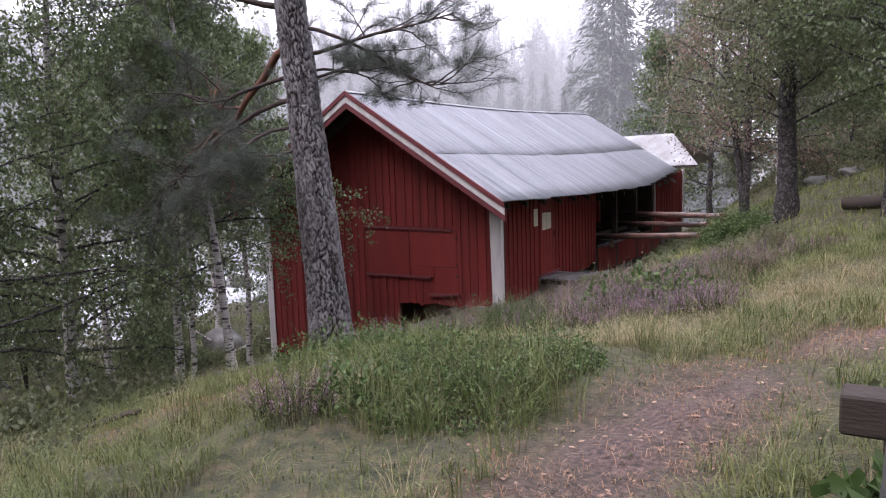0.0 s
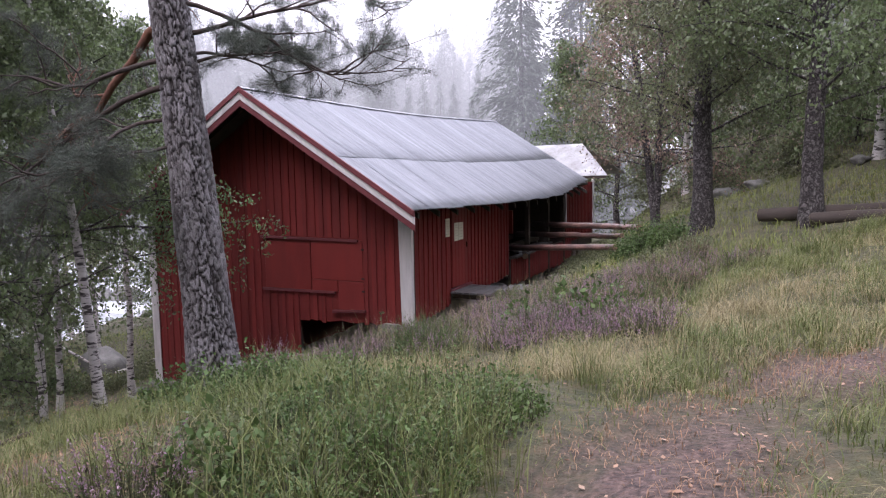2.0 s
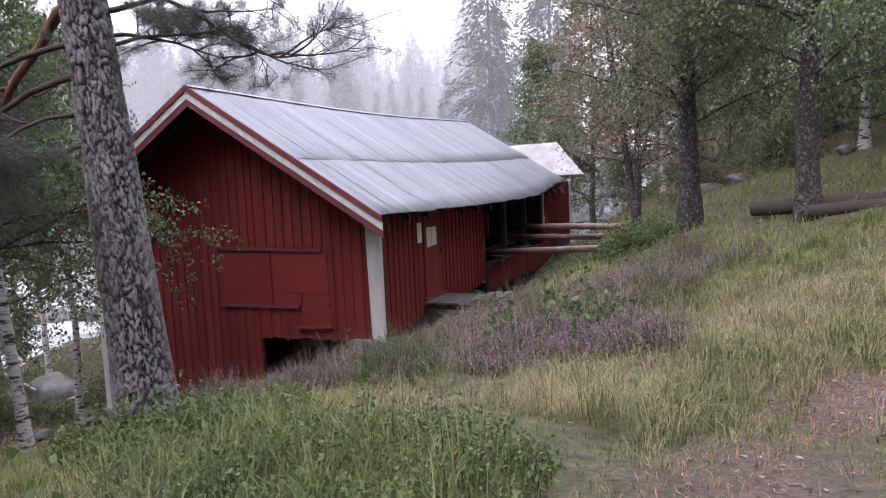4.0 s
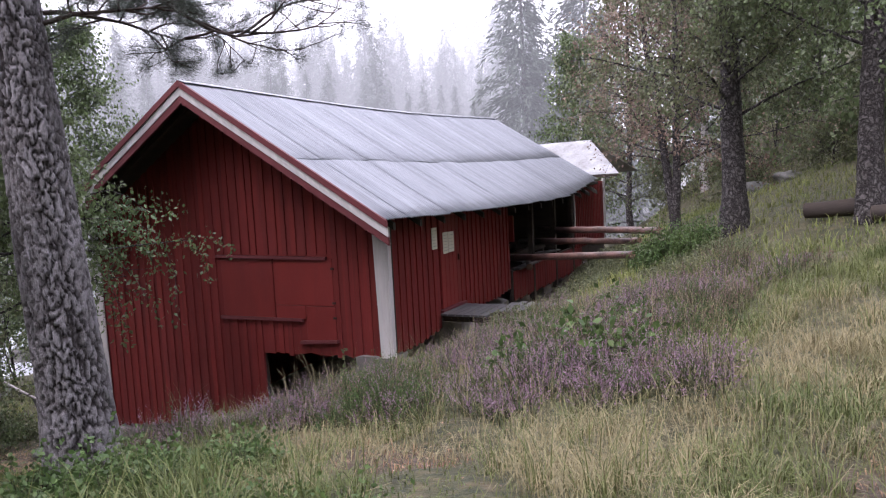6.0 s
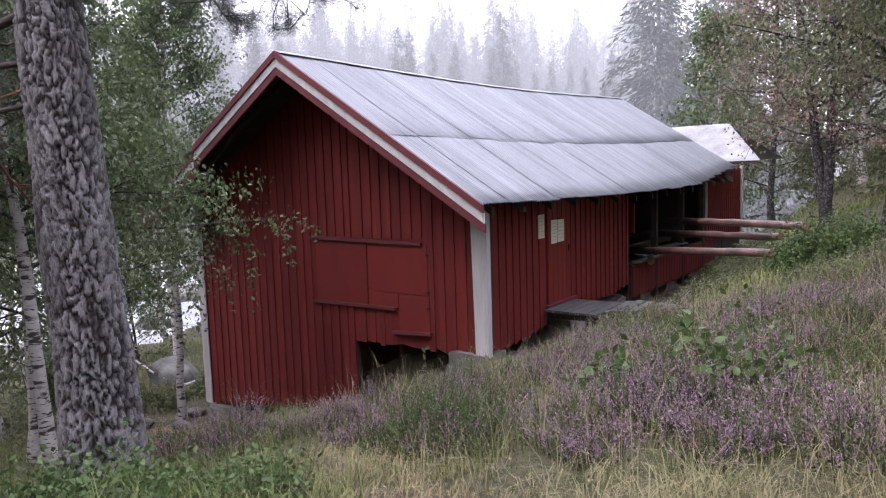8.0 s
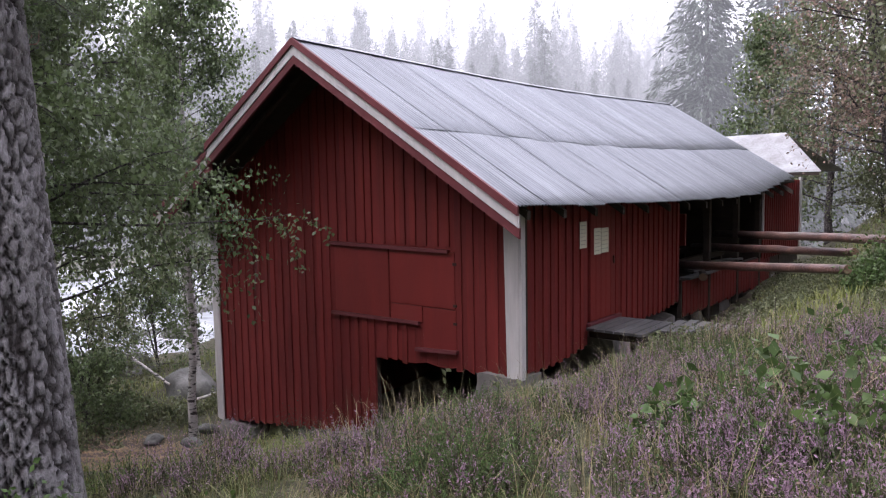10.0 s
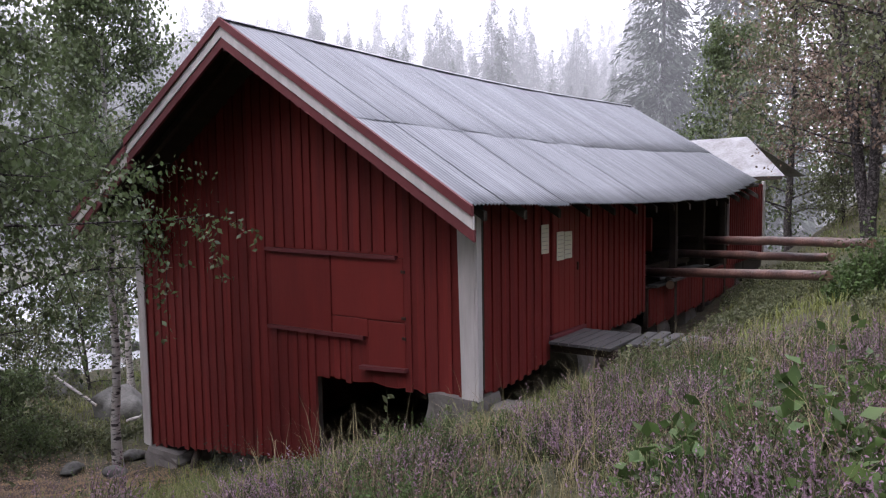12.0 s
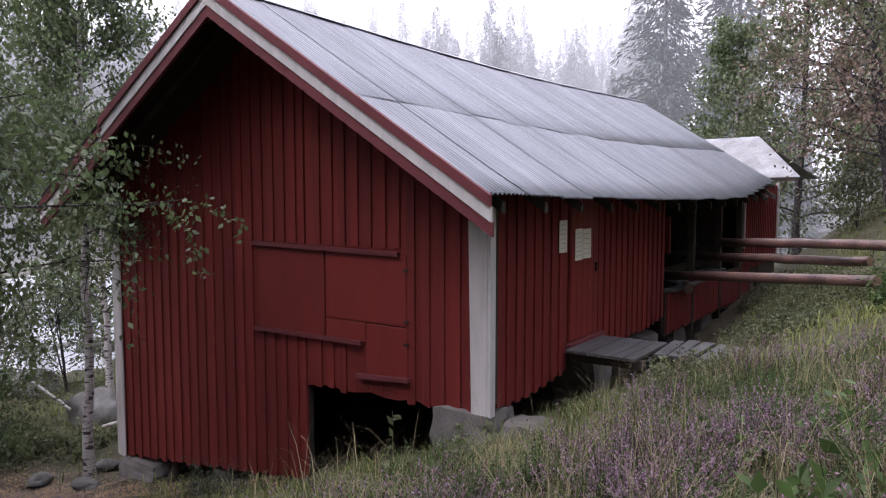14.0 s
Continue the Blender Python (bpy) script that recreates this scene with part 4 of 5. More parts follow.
# ---- the old pine ----
def pine(x, y):
    rg = np.random.default_rng(21)
    z = gz(x, y) - 0.15
    root = thing("pine_tree", x, y, z, "old pine with thick lichened bark plates and orange limbs", "tree")
    H = 12.0
    k = np.concatenate([np.linspace(0, 0.48, 300), np.linspace(0.49, 1, 40)])
    cx = -1.14 * k + 0.03 * np.sin(k * 9)
    rad = 0.295 * (1 - 0.58 * k) + 0.10 * np.exp(-k * H / 0.55)
    sides = 130
    a = np.arange(sides) * 2 * np.pi / sides
    K, A = np.meshgrid(k, a, indexing="ij")
    R = rad[:, None] * np.ones_like(A)
    plate = np.ones_like(A)
    for i in range(len(k)):
        h = k[i] * H
        for j in range(sides):
            c, s = math.cos(a[j]) * rad[i], math.sin(a[j]) * rad[i]
            p = noise.noise(Vector((c * 7, s * 7, h * 1.1)))
            w = noise.noise_vector(Vector((c * 11, s * 11, h * 6))) * 0.7 + noise.noise_vector(Vector((c * 30, s * 30, h * 19))) * 0.22
            d, _ = noise.voronoi(Vector((c * 21, s * 21, h * 7.0)) + w)
            gap = min(1.0, max(0.0, (d[1] - d[0] - 0.03 + 0.10 * p) / 0.17))
            plate[i, j] = gap
            R[i, j] += 0.018 * p + 0.034 * (gap - 1) + 0.006 * noise.noise(Vector((c * 40, s * 40, h * 22)))
        R[i] *= 1 + 0.14 * math.exp(-h / 0.4) * np.sin(a * 4 + 0.7)
    v = np.stack([cx[:, None] + R * np.cos(A), 0.10 * k[:, None] + R * np.sin(A), K * H], -1).reshape(-1, 3)
    i, j = np.meshgrid(np.arange(len(k) - 1), np.arange(sides), indexing="ij")
    f = np.stack([i * sides + j, i * sides + (j + 1) % sides, (i + 1) * sides + (j + 1) % sides, (i + 1) * sides + j], -1).reshape(-1, 4)
    trunk = mesh_obj("trunk", v, f, PINE_BARK, root, smooth=True)
    trunk.data.attributes.new("plate", "FLOAT", "POINT").data.foreach_set("value", plate.ravel().astype(np.float32))
    tufts, tdir = [], []
    def limb(p, d, length, r, depth, wood, droop):
        pts, rr = grow(p, d, length, r, rg, 0.42 if droop > 0 else 0.26, droop, 8)
        if droop <= 0 and p[2] < 5.5:
            pts[:, 2] = np.maximum(pts[:, 2], 4.1 - 0.1 * depth)
        wood.add(*tube(pts, rr, 6 if depth == 0 else 4))
        n = ((9, 8, 7) if p[2] < 5.5 else (5, 5, 4))[depth]
        for q in range(n):
            b, dd = along(pts, 0.3 + 0.7 * (q + rg.random()) / n)
            if depth < 2:
                side = rg.normal(size=3) * [1, 1, 0.5]
                limb(b, dd * 0.9 + side * 0.9 + np.array([0, 0, 0.12]), length * (0.42 if depth == 0 else 0.45) * (0.6 + 0.6 * rg.random()), r * 0.42, depth + 1, wood, droop * 0.6)
            else:
                tufts.append(b)
                tdir.append(dd)
    specs = [(4.75, (-1.0, -0.28, 0.15), 3.4, 0.062, 0.6), (4.0, (-0.95, -0.45, 0.16), 2.9, 0.04, 0.75), (4.55, (0.82, 0.55, 0.10), 2.3, 0.034, 0.0), (4.95, (0.80, 0.60, 0.05), 2.5, 0.032, 0.0), (4.2, (0.75, 0.5, 0.12), 1.3, 0.026, 0.0), (4.35, (0.5, 0.9, 0.1), 1.5, 0.026, 0.0),
             (4.3, (-1.0, -0.7, 0.0), 2.7, 0.036, 0.7), (5.2, (-1, -0.2, 0.2), 3.0, 0.05, 0.5), (3.6, (-0.9, -0.8, 0.0), 2.0, 0.028, 0.5), (3.3, (-0.7, -0.9, 0.05), 1.7, 0.025, 0.4)]
    specs += [(5.6 + 0.55 * q, (math.cos(q * 2.4), math.sin(q * 2.4), 0.4), 2.6 - 0.12 * q, 0.05, 0.0) for q in range(11)]
    for h, d, length, r, droop in specs:
        wood = Soup()
        kk = h / H
        limb((-1.14 * kk, 0.1 * kk, h), d, length, r, 0, wood, droop)
        wood.build("limb", PINE_LIMB if r > 0.055 else DARK_LIMB, root, smooth=True)
    t, d = np.array(tufts), np.array(tdir)
    m = 34
    P = np.repeat(t, m, 0) + rg.normal(size=(len(t) * m, 3)) * 0.035
    D = np.repeat(d, m, 0) * 0.8 + rg.normal(size=(len(t) * m, 3)) * 0.6 + [0, 0, 0.15]
    D /= np.linalg.norm(D, axis=1, keepdims=True)
    S = np.cross(D, rg.normal(size=D.shape))
    S /= np.linalg.norm(S, axis=1, keepdims=True)
    L = 0.04 + 0.03 * rg.random((len(P), 1))
    V = np.stack([P - S * 0.0018, P + S * 0.0018, P + D * L], 1).reshape(-1, 3)
    mesh_obj("needles", V, np.arange(len(V)).reshape(-1, 3), NEEDLE, root)["kind"] = "stuff"
    return root


pine(-7.45, 8.0)

# ---- birches on the river side ----
RB = "birches by the river"
leafy_tree("birch_tree", -10.97, 9.25, 9.0, 0.085, "slim white-barked birch with drooping leafy twigs", "tree", BIRCH_BARK, LEAF, 31, 0.32, 0.21, 60, 12, 50, 0.07, (-1.3, -0.1), group=RB, fluff=0.06,
           extra=((-0.1, 0.0, 3.0, 0.03, 1.0, 0.06, 3.0), (-0.2, 0.1, 3.4, 0.10, 1.0, 0.08, 2.5), (-0.3, 0.1, 3.3, -0.5, 1.0, 0.1, 2.8)))
leafy_tree("birch_tree", -13.3, 7.6, 9.5, 0.12, "birch with dark leafy hanging twigs", "tree", BIRCH_BARK, LEAF, 33, 0.14, 0.30, 50, 13, 42, 0.07, (0.5, 0), group=RB)
leafy_tree("birch_tree", -11.6, 4.9, 8.5, 0.10, "birch with dark leafy hanging twigs", "tree", BIRCH_BARK, LEAF, 34, 0.12, 0.32, 50, 13, 42, 0.07, (-0.5, 0), group=RB)
leafy_tree("birch_tree", -14.2, 10.5, 9.0, 0.10, "slim white-barked birch with drooping leafy twigs", "tree", BIRCH_BARK, LEAF, 35, 0.22, 0.28, 40, 12, 40, 0.075, (0.2, 0.3), group=RB)
leafy_tree("birch_tree", -14.6, 11.2, 9.5, 0.07, "slim birch with drooping leafy twigs", "tree", BIRCH_BARK, LEAF, 38, 0.35, 0.26, 50, 12, 42, 0.08, (0.1, 0.1), group=RB)
leafy_tree("birch_tree", -16.8, 15.0, 9.8, 0.09, "slim birch with high leafy crown beside the barn", "tree", BIRCH_BARK, LEAF, 39, 0.45, 0.27, 50, 12, 40, 0.085, (0.1, 0.1), group=RB)
leafy_tree("birch_tree", -17.0, 6.5, 10.0, 0.12, "birch with dark leafy hanging twigs", "tree", BIRCH_BARK, LEAF, 37, 0.12, 0.30, 46, 12, 40, 0.08, (0.2, 0.3), group=RB)
leafy_tree("birch_tree", -22.8, 19.0, 8.0, 0.10, "thin pale birch on the river bank", "tree", BIRCH_BARK, LEAF_YELLOW, 36, 0.3, 0.28, 34, 10, 30, 0.09, (-0.4, 0), group=RB)
for q, (bx, by, bh) in enumerate(((-19, 12, 9), (-24, 25, 7), (-20.5, 8, 9), (-27, 16, 10), (-20.5, 25, 6.5), (-25, 9, 10), (-24, 31, 7), (-28, 22, 8))):
    leafy_tree("birch_tree", bx, by, bh, 0.11, "leafy birch on the river bank", "tree", BIRCH_BARK, LEAF if q % 2 else LEAF_YELLOW, 40 + q, 0.16, 0.30, 34, 10, 22, 0.13, group=RB, fluff=0.14)

for q, (bx, by, bh) in enumerate(((-19.5, 14.0, 1.6), (-21.5, 11.0, 2.4), (-22.0, 15.5, 2.6), (-18.3, 18.5, 2.4), (-23.5, 12.5, 3.2), (-20.0, 21.5, 3.0), (-25.0, 19.0, 3.2), (-12.6, 2.6, 2.2), (-17.5, 3.5, 2.8), (-26.5, 25.5, 3.4))):
    leafy_tree("willow_shrub", bx, by, bh, 0.04, "leafy grey-green shrub on the river bank", "shrub", DARK_BARK, LEAF_YELLOW if q % 3 else LEAF, 140 + q, 0.10, 0.5, 26, 9, 26, 0.085, stems=4, weep=0.2, group="bank shrubs", fluff=0.12)

# ---- trees on the slope ----
TS = "trees on the slope"
leafy_tree("birch_tree", -3.2, 19.7, 9.5, 0.25, "old birch with dark cracked bark and hanging foliage", "tree", DARK_BARK, LEAF_YELLOW, 51, 0.24, 0.30, 60, 13, 46, 0.08, group=TS, fluff=0.14)
leafy_tree("birch_tree", -0.9, 18.2, 9.5, 0.22, "old birch with dark bark and long limbs", "tree", DARK_BARK, LEAF, 52, 0.25, 0.36, 60, 13, 44, 0.08, group=TS, fluff=0.14)
leafy_tree("rowan_tree", -5.3, 26.0, 8.6, 0.13, "many-stemmed rowan with sparse reddening leaves", "tree", DARK_BARK, LEAF_RUST, 53, 0.22, 0.34, 64, 11, 26, 0.085, stems=4, weep=0.3, group=TS, fluff=0.14)
leafy_tree("birch_tree", 2.4, 22.5, 9.0, 0.16, "birch on the grassy slope", "tree", DARK_BARK, LEAF_YELLOW, 54, 0.25, 0.32, 44, 11, 34, 0.09, group=TS, fluff=0.14)
for q, (bx, by, bh) in enumerate(((-9.5, 40, 13), (-5.5, 35, 11), (-1.5, 33, 11), (3, 30, 10), (6, 24, 10), (-3, 42, 14), (3, 38, 13), (-13, 44, 12), (9, 30, 11), (-7, 46, 15), (7, 36, 12), (1, 27, 9), (11, 22, 11))):
    leafy_tree("birch_tree", bx, by, bh, 0.15, "tall leafy birch at the forest edge", "tree", BIRCH_BARK if q % 2 else DARK_BARK, LEAF if q % 3 else LEAF_YELLOW, 60 + q, 0.10, 0.27, 44, 11, 22, 0.18, group=TS, fluff=0.22)

# ---- conifers near and far ----
protos = []
for q, (h, dn, br, gp) in enumerate(((28, 1.35, 0.20, 0.06), (18, 1.15, 0.19, 0.10), (16, 1.05, 0.21, 0.18), (20, 1.2, 0.18, 0.08))):
    (tv, tf), (lv, lf) = spruce_mesh(h, 80 + q, dn, br, gp)
    protos.append((h, tv, tf, lv, lf))
first = {}


def conifer(x, y, q, scale, turn, label="dark conifer in the misty woods or in the unseen sky-blocking row"):
    z = gz(x, y) - 0.3
    if q not in first:
        h, tv, tf, lv, lf = protos[q]
        root = thing("conifer_tree", 0, 0, 0, label, "tree", "conifers")
        mesh_obj("trunk", tv, tf, DARK_BARK, root, smooth=True)
        mesh_obj("crown", lv, lf, SPRUCE, root)
        root.matrix_world = pose(x, y, z, 0, 0, turn) @ Matrix.Scale(scale, 4)
        first[q] = root
        return root
    ob = copy_thing(first[q], pose(x, y, z, 0, 0, turn))
    ob.scale = (scale, scale, scale)
    ob["label"] = label
    return ob


conifer(-21.0, 58, 0, 1.0, 20, "tall dark spruce with drooping boughs")
conifer(-17.0, 61, 0, 1.0, 130, "tall dark spruce with drooping boughs")
conifer(-26.0, 60, 2, 0.75, 75)
frng = np.random.default_rng(77)


def far_wood(count, b0, b1, d0, d1, kinds, s0, s1):
    """Conifers scattered by bearing (degrees left of north) and distance."""
    for q in range(count):
        b, dist = radians(b0 + (b1 - b0) * (q + frng.random()) / count), d0 + (d1 - d0) * frng.random()
        conifer(-4 - dist * math.sin(b), 6 + dist * math.cos(b), int(frng.choice(kinds)), s0 + (s1 - s0) * frng.random(), frng.random() * 360)


far_wood(60, 21, 82, 66, 76, (1, 2, 3), 0.65, 1.0)
far_wood(120, 18, 84, 78, 96, (1, 2, 3), 0.85, 1.25)
far_wood(90, 18, 85, 98, 120, (1, 3), 1.05, 1.4)
far_wood(34, 80, 130, 68, 92, (1, 2, 3), 0.7, 1.1)
far_wood(22, -45, 16, 54, 80, (0, 1, 3), 0.6, 0.95)
# Unseen conifers behind the camera, added to block low sky light on the gable.
far_wood(34, 135, 255, 17, 36, (1, 3), 1.0, 1.4)

# ---- distance haze painted by glowing see-through sheets before the far woods ----
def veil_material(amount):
    m = bpy.data.materials.new("glowing_haze")
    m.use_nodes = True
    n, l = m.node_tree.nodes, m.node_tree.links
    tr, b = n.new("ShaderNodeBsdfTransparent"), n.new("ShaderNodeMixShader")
    # Pale emission gives the sheet its haze brightness; no sky light is scattered.
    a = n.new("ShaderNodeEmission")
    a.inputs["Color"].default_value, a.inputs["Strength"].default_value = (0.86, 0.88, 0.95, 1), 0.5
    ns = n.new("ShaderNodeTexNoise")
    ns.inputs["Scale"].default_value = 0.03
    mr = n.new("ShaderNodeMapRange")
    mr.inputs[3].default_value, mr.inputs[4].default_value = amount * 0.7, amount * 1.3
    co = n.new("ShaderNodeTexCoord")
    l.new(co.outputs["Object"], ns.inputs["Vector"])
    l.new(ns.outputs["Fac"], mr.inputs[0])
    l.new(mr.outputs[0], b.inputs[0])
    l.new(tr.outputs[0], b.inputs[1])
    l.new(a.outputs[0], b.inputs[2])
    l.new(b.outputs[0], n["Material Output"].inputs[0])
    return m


# Each curved sheet lays more glowing haze over whatever stands behind it.
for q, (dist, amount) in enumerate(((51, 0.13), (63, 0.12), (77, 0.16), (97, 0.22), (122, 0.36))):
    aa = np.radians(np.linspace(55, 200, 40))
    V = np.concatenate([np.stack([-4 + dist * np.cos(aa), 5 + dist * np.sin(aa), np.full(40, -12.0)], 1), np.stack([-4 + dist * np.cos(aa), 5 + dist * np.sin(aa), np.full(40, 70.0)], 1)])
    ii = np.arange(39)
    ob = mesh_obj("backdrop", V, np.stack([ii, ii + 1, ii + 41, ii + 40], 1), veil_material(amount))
    tagged(ob, "glowing see-through sheet painting haze before the woods", "mist", kind="structure")
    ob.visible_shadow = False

# ---- boulders on the bank ----
brng = np.random.default_rng(12)
boulder(-20.7, 17.5, -4.55, 1.7, 1.2, 1.5, 70, "grey boulder on the river bank", "boulders", 20)
for q in range(26):
    bx, by = -17.2 - 16 * brng.random(), 5 + 24 * brng.random()
    s = 0.4 + 1.1 * brng.random() ** 2
    boulder(bx, by, gz(bx, by) + 0.08 * s, s * 1.3, s, s * 0.7, 71 + q, "grey boulder on the river bank", "boulders", 360 * brng.random())
for q in range(22):
    bx, by = -33 - 24 * brng.random(), -5 + 50 * brng.random()
    s = 0.8 + 1.6 * brng.random()
    boulder(bx, by, -5.0, s * 1.4, s, s * 0.8, 110 + q, "wet dark rock among the rapids", "river rocks", 360 * brng.random())
for q, (bx, by, s) in enumerate(((-3.5, 31, 0.8), (-2.4, 29.5, 0.6), (0.5, 27, 0.5))):
    boulder(bx, by, gz(bx, by) + 0.1, s * 1.5, s, s * 0.7, 140 + q, "grey stone in the grass of the slope", "boulders", 40 * q)
for q, (sx, sy) in enumerate(((-16.3, 14.6), (-16.9, 15.4), (-17.4, 14.4), (-17.1, 16.2))):
    boulder(sx, sy, gz(sx, sy) + 0.06, 0.5, 0.36, 0.2, 150 + q, "pale stone beside the bare yard", "boulders", 60 * q)


# ---- low plants ----
def footway(x, y):
    """Distance from the line that feet have worn down the bank."""
    line = ((-0.6, 0.1), (-1.5, 1.7), (-1.85, 3.6), (-2.1, 5.1), (-2.9, 6.5), (-4.2, 7.95))
    best = np.full(np.shape(x), 99.0)
    for (x0, y0), (x1, y1) in zip(line, line[1:]):
        k = np.clip(((x - x0) * (x1 - x0) + (y - y0) * (y1 - y0)) / ((x1 - x0) ** 2 + (y1 - y0) ** 2), 0, 1)
        best = np.minimum(best, np.hypot(x - x0 - k * (x1 - x0), y - y0 - k * (y1 - y0)))
    return best


def scatter(n, x0, x1, y0, y1, rg, keep, short=False):
    x, y = x0 + (x1 - x0) * rg.random(n), y0 + (y1 - y0) * rg.random(n)
    ok = rg.random(n) < keep(x, y)
    x, y = x[ok], y[ok]
    inside = (x > XL - 0.1) & (x < XR + 0.05) & (y > YG - 0.05) & (y < 31)
    inside |= (x > -8.6) & (x < -6.25) & (y > 16.85) & (y < 18.3)
    x, y = x[~inside], y[~inside]
    worn = (footway(x, y) < 0.42) & (not short)
    x, y = x[~worn], y[~worn]
    return np.stack([x, y, ground_z(x, y) - 0.01], 1)


def patchy(x, y, s, seed):
    return 0.5 + 0.5 * np.sin(s * x + seed) * np.sin(s * 0.87 * y + 1.7 * seed) + 0.25 * np.sin(2.3 * s * x - s * y + seed)


def heathery(x, y):
    """Where the heather grows: the bank above the barn, its brow before the gable, and a lone tuft."""
    def e(cx, cy, rx, ry):
        return np.exp(-(((x - cx) / rx) ** 2) - ((y - cy) / ry) ** 2)
    bank_ = np.clip((x + 6.7 + 1.05 * np.clip(11.8 - y, 0, 9)) / 0.35, 0, 1) * np.clip((-2.1 - 0.05 * (y - 9) - x) / 0.4, 0, 1) * np.clip((y - 9.0) / 0.3, 0, 1) * np.clip((16.8 - y) / 1.2, 0, 1)
    a = np.maximum.reduce([0.9 * bank_, e(-7.3, 10.6, 0.75, 0.55), 0.9 * e(-7.9, 12.3, 0.7, 0.8), 0.8 * e(-9.2, 13.0, 0.9, 0.45), 0.8 * e(-2.2, 15.4, 0.7, 0.8), 0.9 * e(-4.2, 3.7, 0.22, 0.22)])
    return np.clip(1.5 * a - 0.35 + 0.2 * np.sin(4.1 * x) * np.sin(3.7 * y), 0, 1)


def strawy(x, y):
    return np.clip(np.exp(-(((x + 3.2) / 1.2) ** 2) - ((y - 8.2) / 1.3) ** 2) + 0.8 * np.exp(-(((x + 1.2) / 1.3) ** 2) - ((y - 10.5) / 1.6) ** 2) + 0.7 * np.exp(-(((x + 5.6) / 0.7) ** 2) - ((y - 11.0) / 1.6) ** 2) + 0.15 * patchy(x, y, 1.3, 2), 0, 1)


g = np.random.default_rng(3)
soft = lambda x, y, k: np.clip(1 - k * trodden(x, y), 0.0, 1)
near = scatter(11500, -10.5, 2.5, 1.0, 17, g, lambda x, y: soft(x, y, 1.5) * (1 - 0.5 * heathery(x, y)) * np.clip(1.7 * patchy(x, y, 1.4, 0.4) - 0.35, 0.03, 1))
tagged(mesh_obj("grass", *tufts(near, 18, 0.05, 0.26, g, 1.2, 0.0026), GRASS), "tufts of green wet grass along the path", "grass", kind="stuff")
mixed_in = scatter(520, -6.5, -2.5, 3.8, 7.6, g, lambda x, y: soft(x, y, 1.5) * np.clip(1.4 * patchy(x, y, 2.3, 3.0), 0.1, 1))
tagged(mesh_obj("grass", *tufts(mixed_in, 14, 0.06, 0.46, g, 0.8, 0.0026), GRASS), "tall green grass growing through the bilberry", "grass", kind="stuff")
lawn = scatter(90000, -10.5, 5.0, -1.0, 17, g, lambda x, y: np.clip(1 - 1.3 * trodden(x, y), 0.02, 1) * (1 - 0.45 * heathery(x, y)), True)
tagged(mesh_obj("grass", *fronds(lawn, 0.10, g, 1.2, 0.0028), GRASS), "short moss and grass of the forest floor", "grass", kind="stuff")
straw = scatter(7000, -9.5, 2.5, 2.0, 16, g, lambda x, y: np.maximum(strawy(x, y), 0.10 * patchy(x, y, 1.9, 5.0)) * soft(x, y, 1.2) * (1 - 0.85 * heathery(x, y)))
tagged(mesh_obj("grass", *tufts(straw, 30, 0.06, 0.33, g, 2.0, 0.0019, 0.9), STRAW), "long bent straw-coloured wilted grass", "grass", kind="stuff")
wisps = scatter(1500, -8.5, -1.8, 8.6, 16, g, lambda x, y: 0.35 * heathery(x, y) + 0.05)
tagged(mesh_obj("grass", *tufts(wisps, 9, 0.05, 0.55, g, 0.8, 0.0018, 0.6), STRAW), "thin pale grass stalks rising through the heather", "grass", kind="stuff")
rust = scatter(70000, -9.0, 2.5, 1.5, 12, g, lambda x, y: 0.8 * np.clip(trodden(x, y) * (1.35 - trodden(x, y)) * 2.4, 0, 1) * np.clip(1.6 * patchy(x, y, 2.3, 1.0) - 0.1, 0.1, 1), True)
tagged(mesh_obj("grass", *fronds(rust, 0.13, g, 2.0, 0.0022), RUSTY_GRASS), "short reddish grass at the path's edge", "grass", kind="stuff")
flat = scatter(9000, -7.6, -4.2, 8.0, 11.2, g, lambda x, y: 0.9 * np.clip(1.6 * trodden(x, y), 0, 1))
tagged(mesh_obj("grass", *fronds(flat, 0.22, g, 2.2, 0.0022, (0.5, 0.6, 0)), STRAW), "trampled flat straw-coloured grass", "grass", kind="stuff")
yard = scatter(52000, -21, -11, 11, 16.5, g, lambda x, y: 0.9 * trodden(x, y))
tagged(mesh_obj("grass", *blades(yard, 0.035, g, 2.2, 0.008), TAN_GRASS), "flat tan needle litter on the bare yard", "litter", kind="stuff")
far = scatter(80000, -7.5, 12, 16.0, 50, g, lambda x, y: np.clip(patchy(x, y, 0.6, 1.1), 0.25, 1) * np.clip(1.3 - (y - 16) / 30, 0.2, 1))
tagged(mesh_obj("grass", *fronds(far, 0.24, g, 1.0, 0.007), MOSSY), "rough green grass on the forest slope", "grass", kind="stuff")
right = scatter(26000, -1, 12, 8, 24, g, lambda x, y: np.clip(patchy(x, y, 0.8, 2.1), 0.2, 1))
tagged(mesh_obj("grass", *fronds(right, 0.20, g, 1.5, 0.005), STRAW), "bleached grass on the slope", "grass", kind="stuff")
bank = scatter(45000, -26, -8.8, 3, 24, g, lambda x, y: np.clip(1 - 1.3 * trodden(x, y), 0, 1) * np.clip(patchy(x, y, 0.7, 0.9), 0.2, 1))
tagged(mesh_obj("grass", *fronds(bank, 0.26, g, 1.0, 0.007), MOSSY), "green grass on the river bank", "grass", kind="stuff")

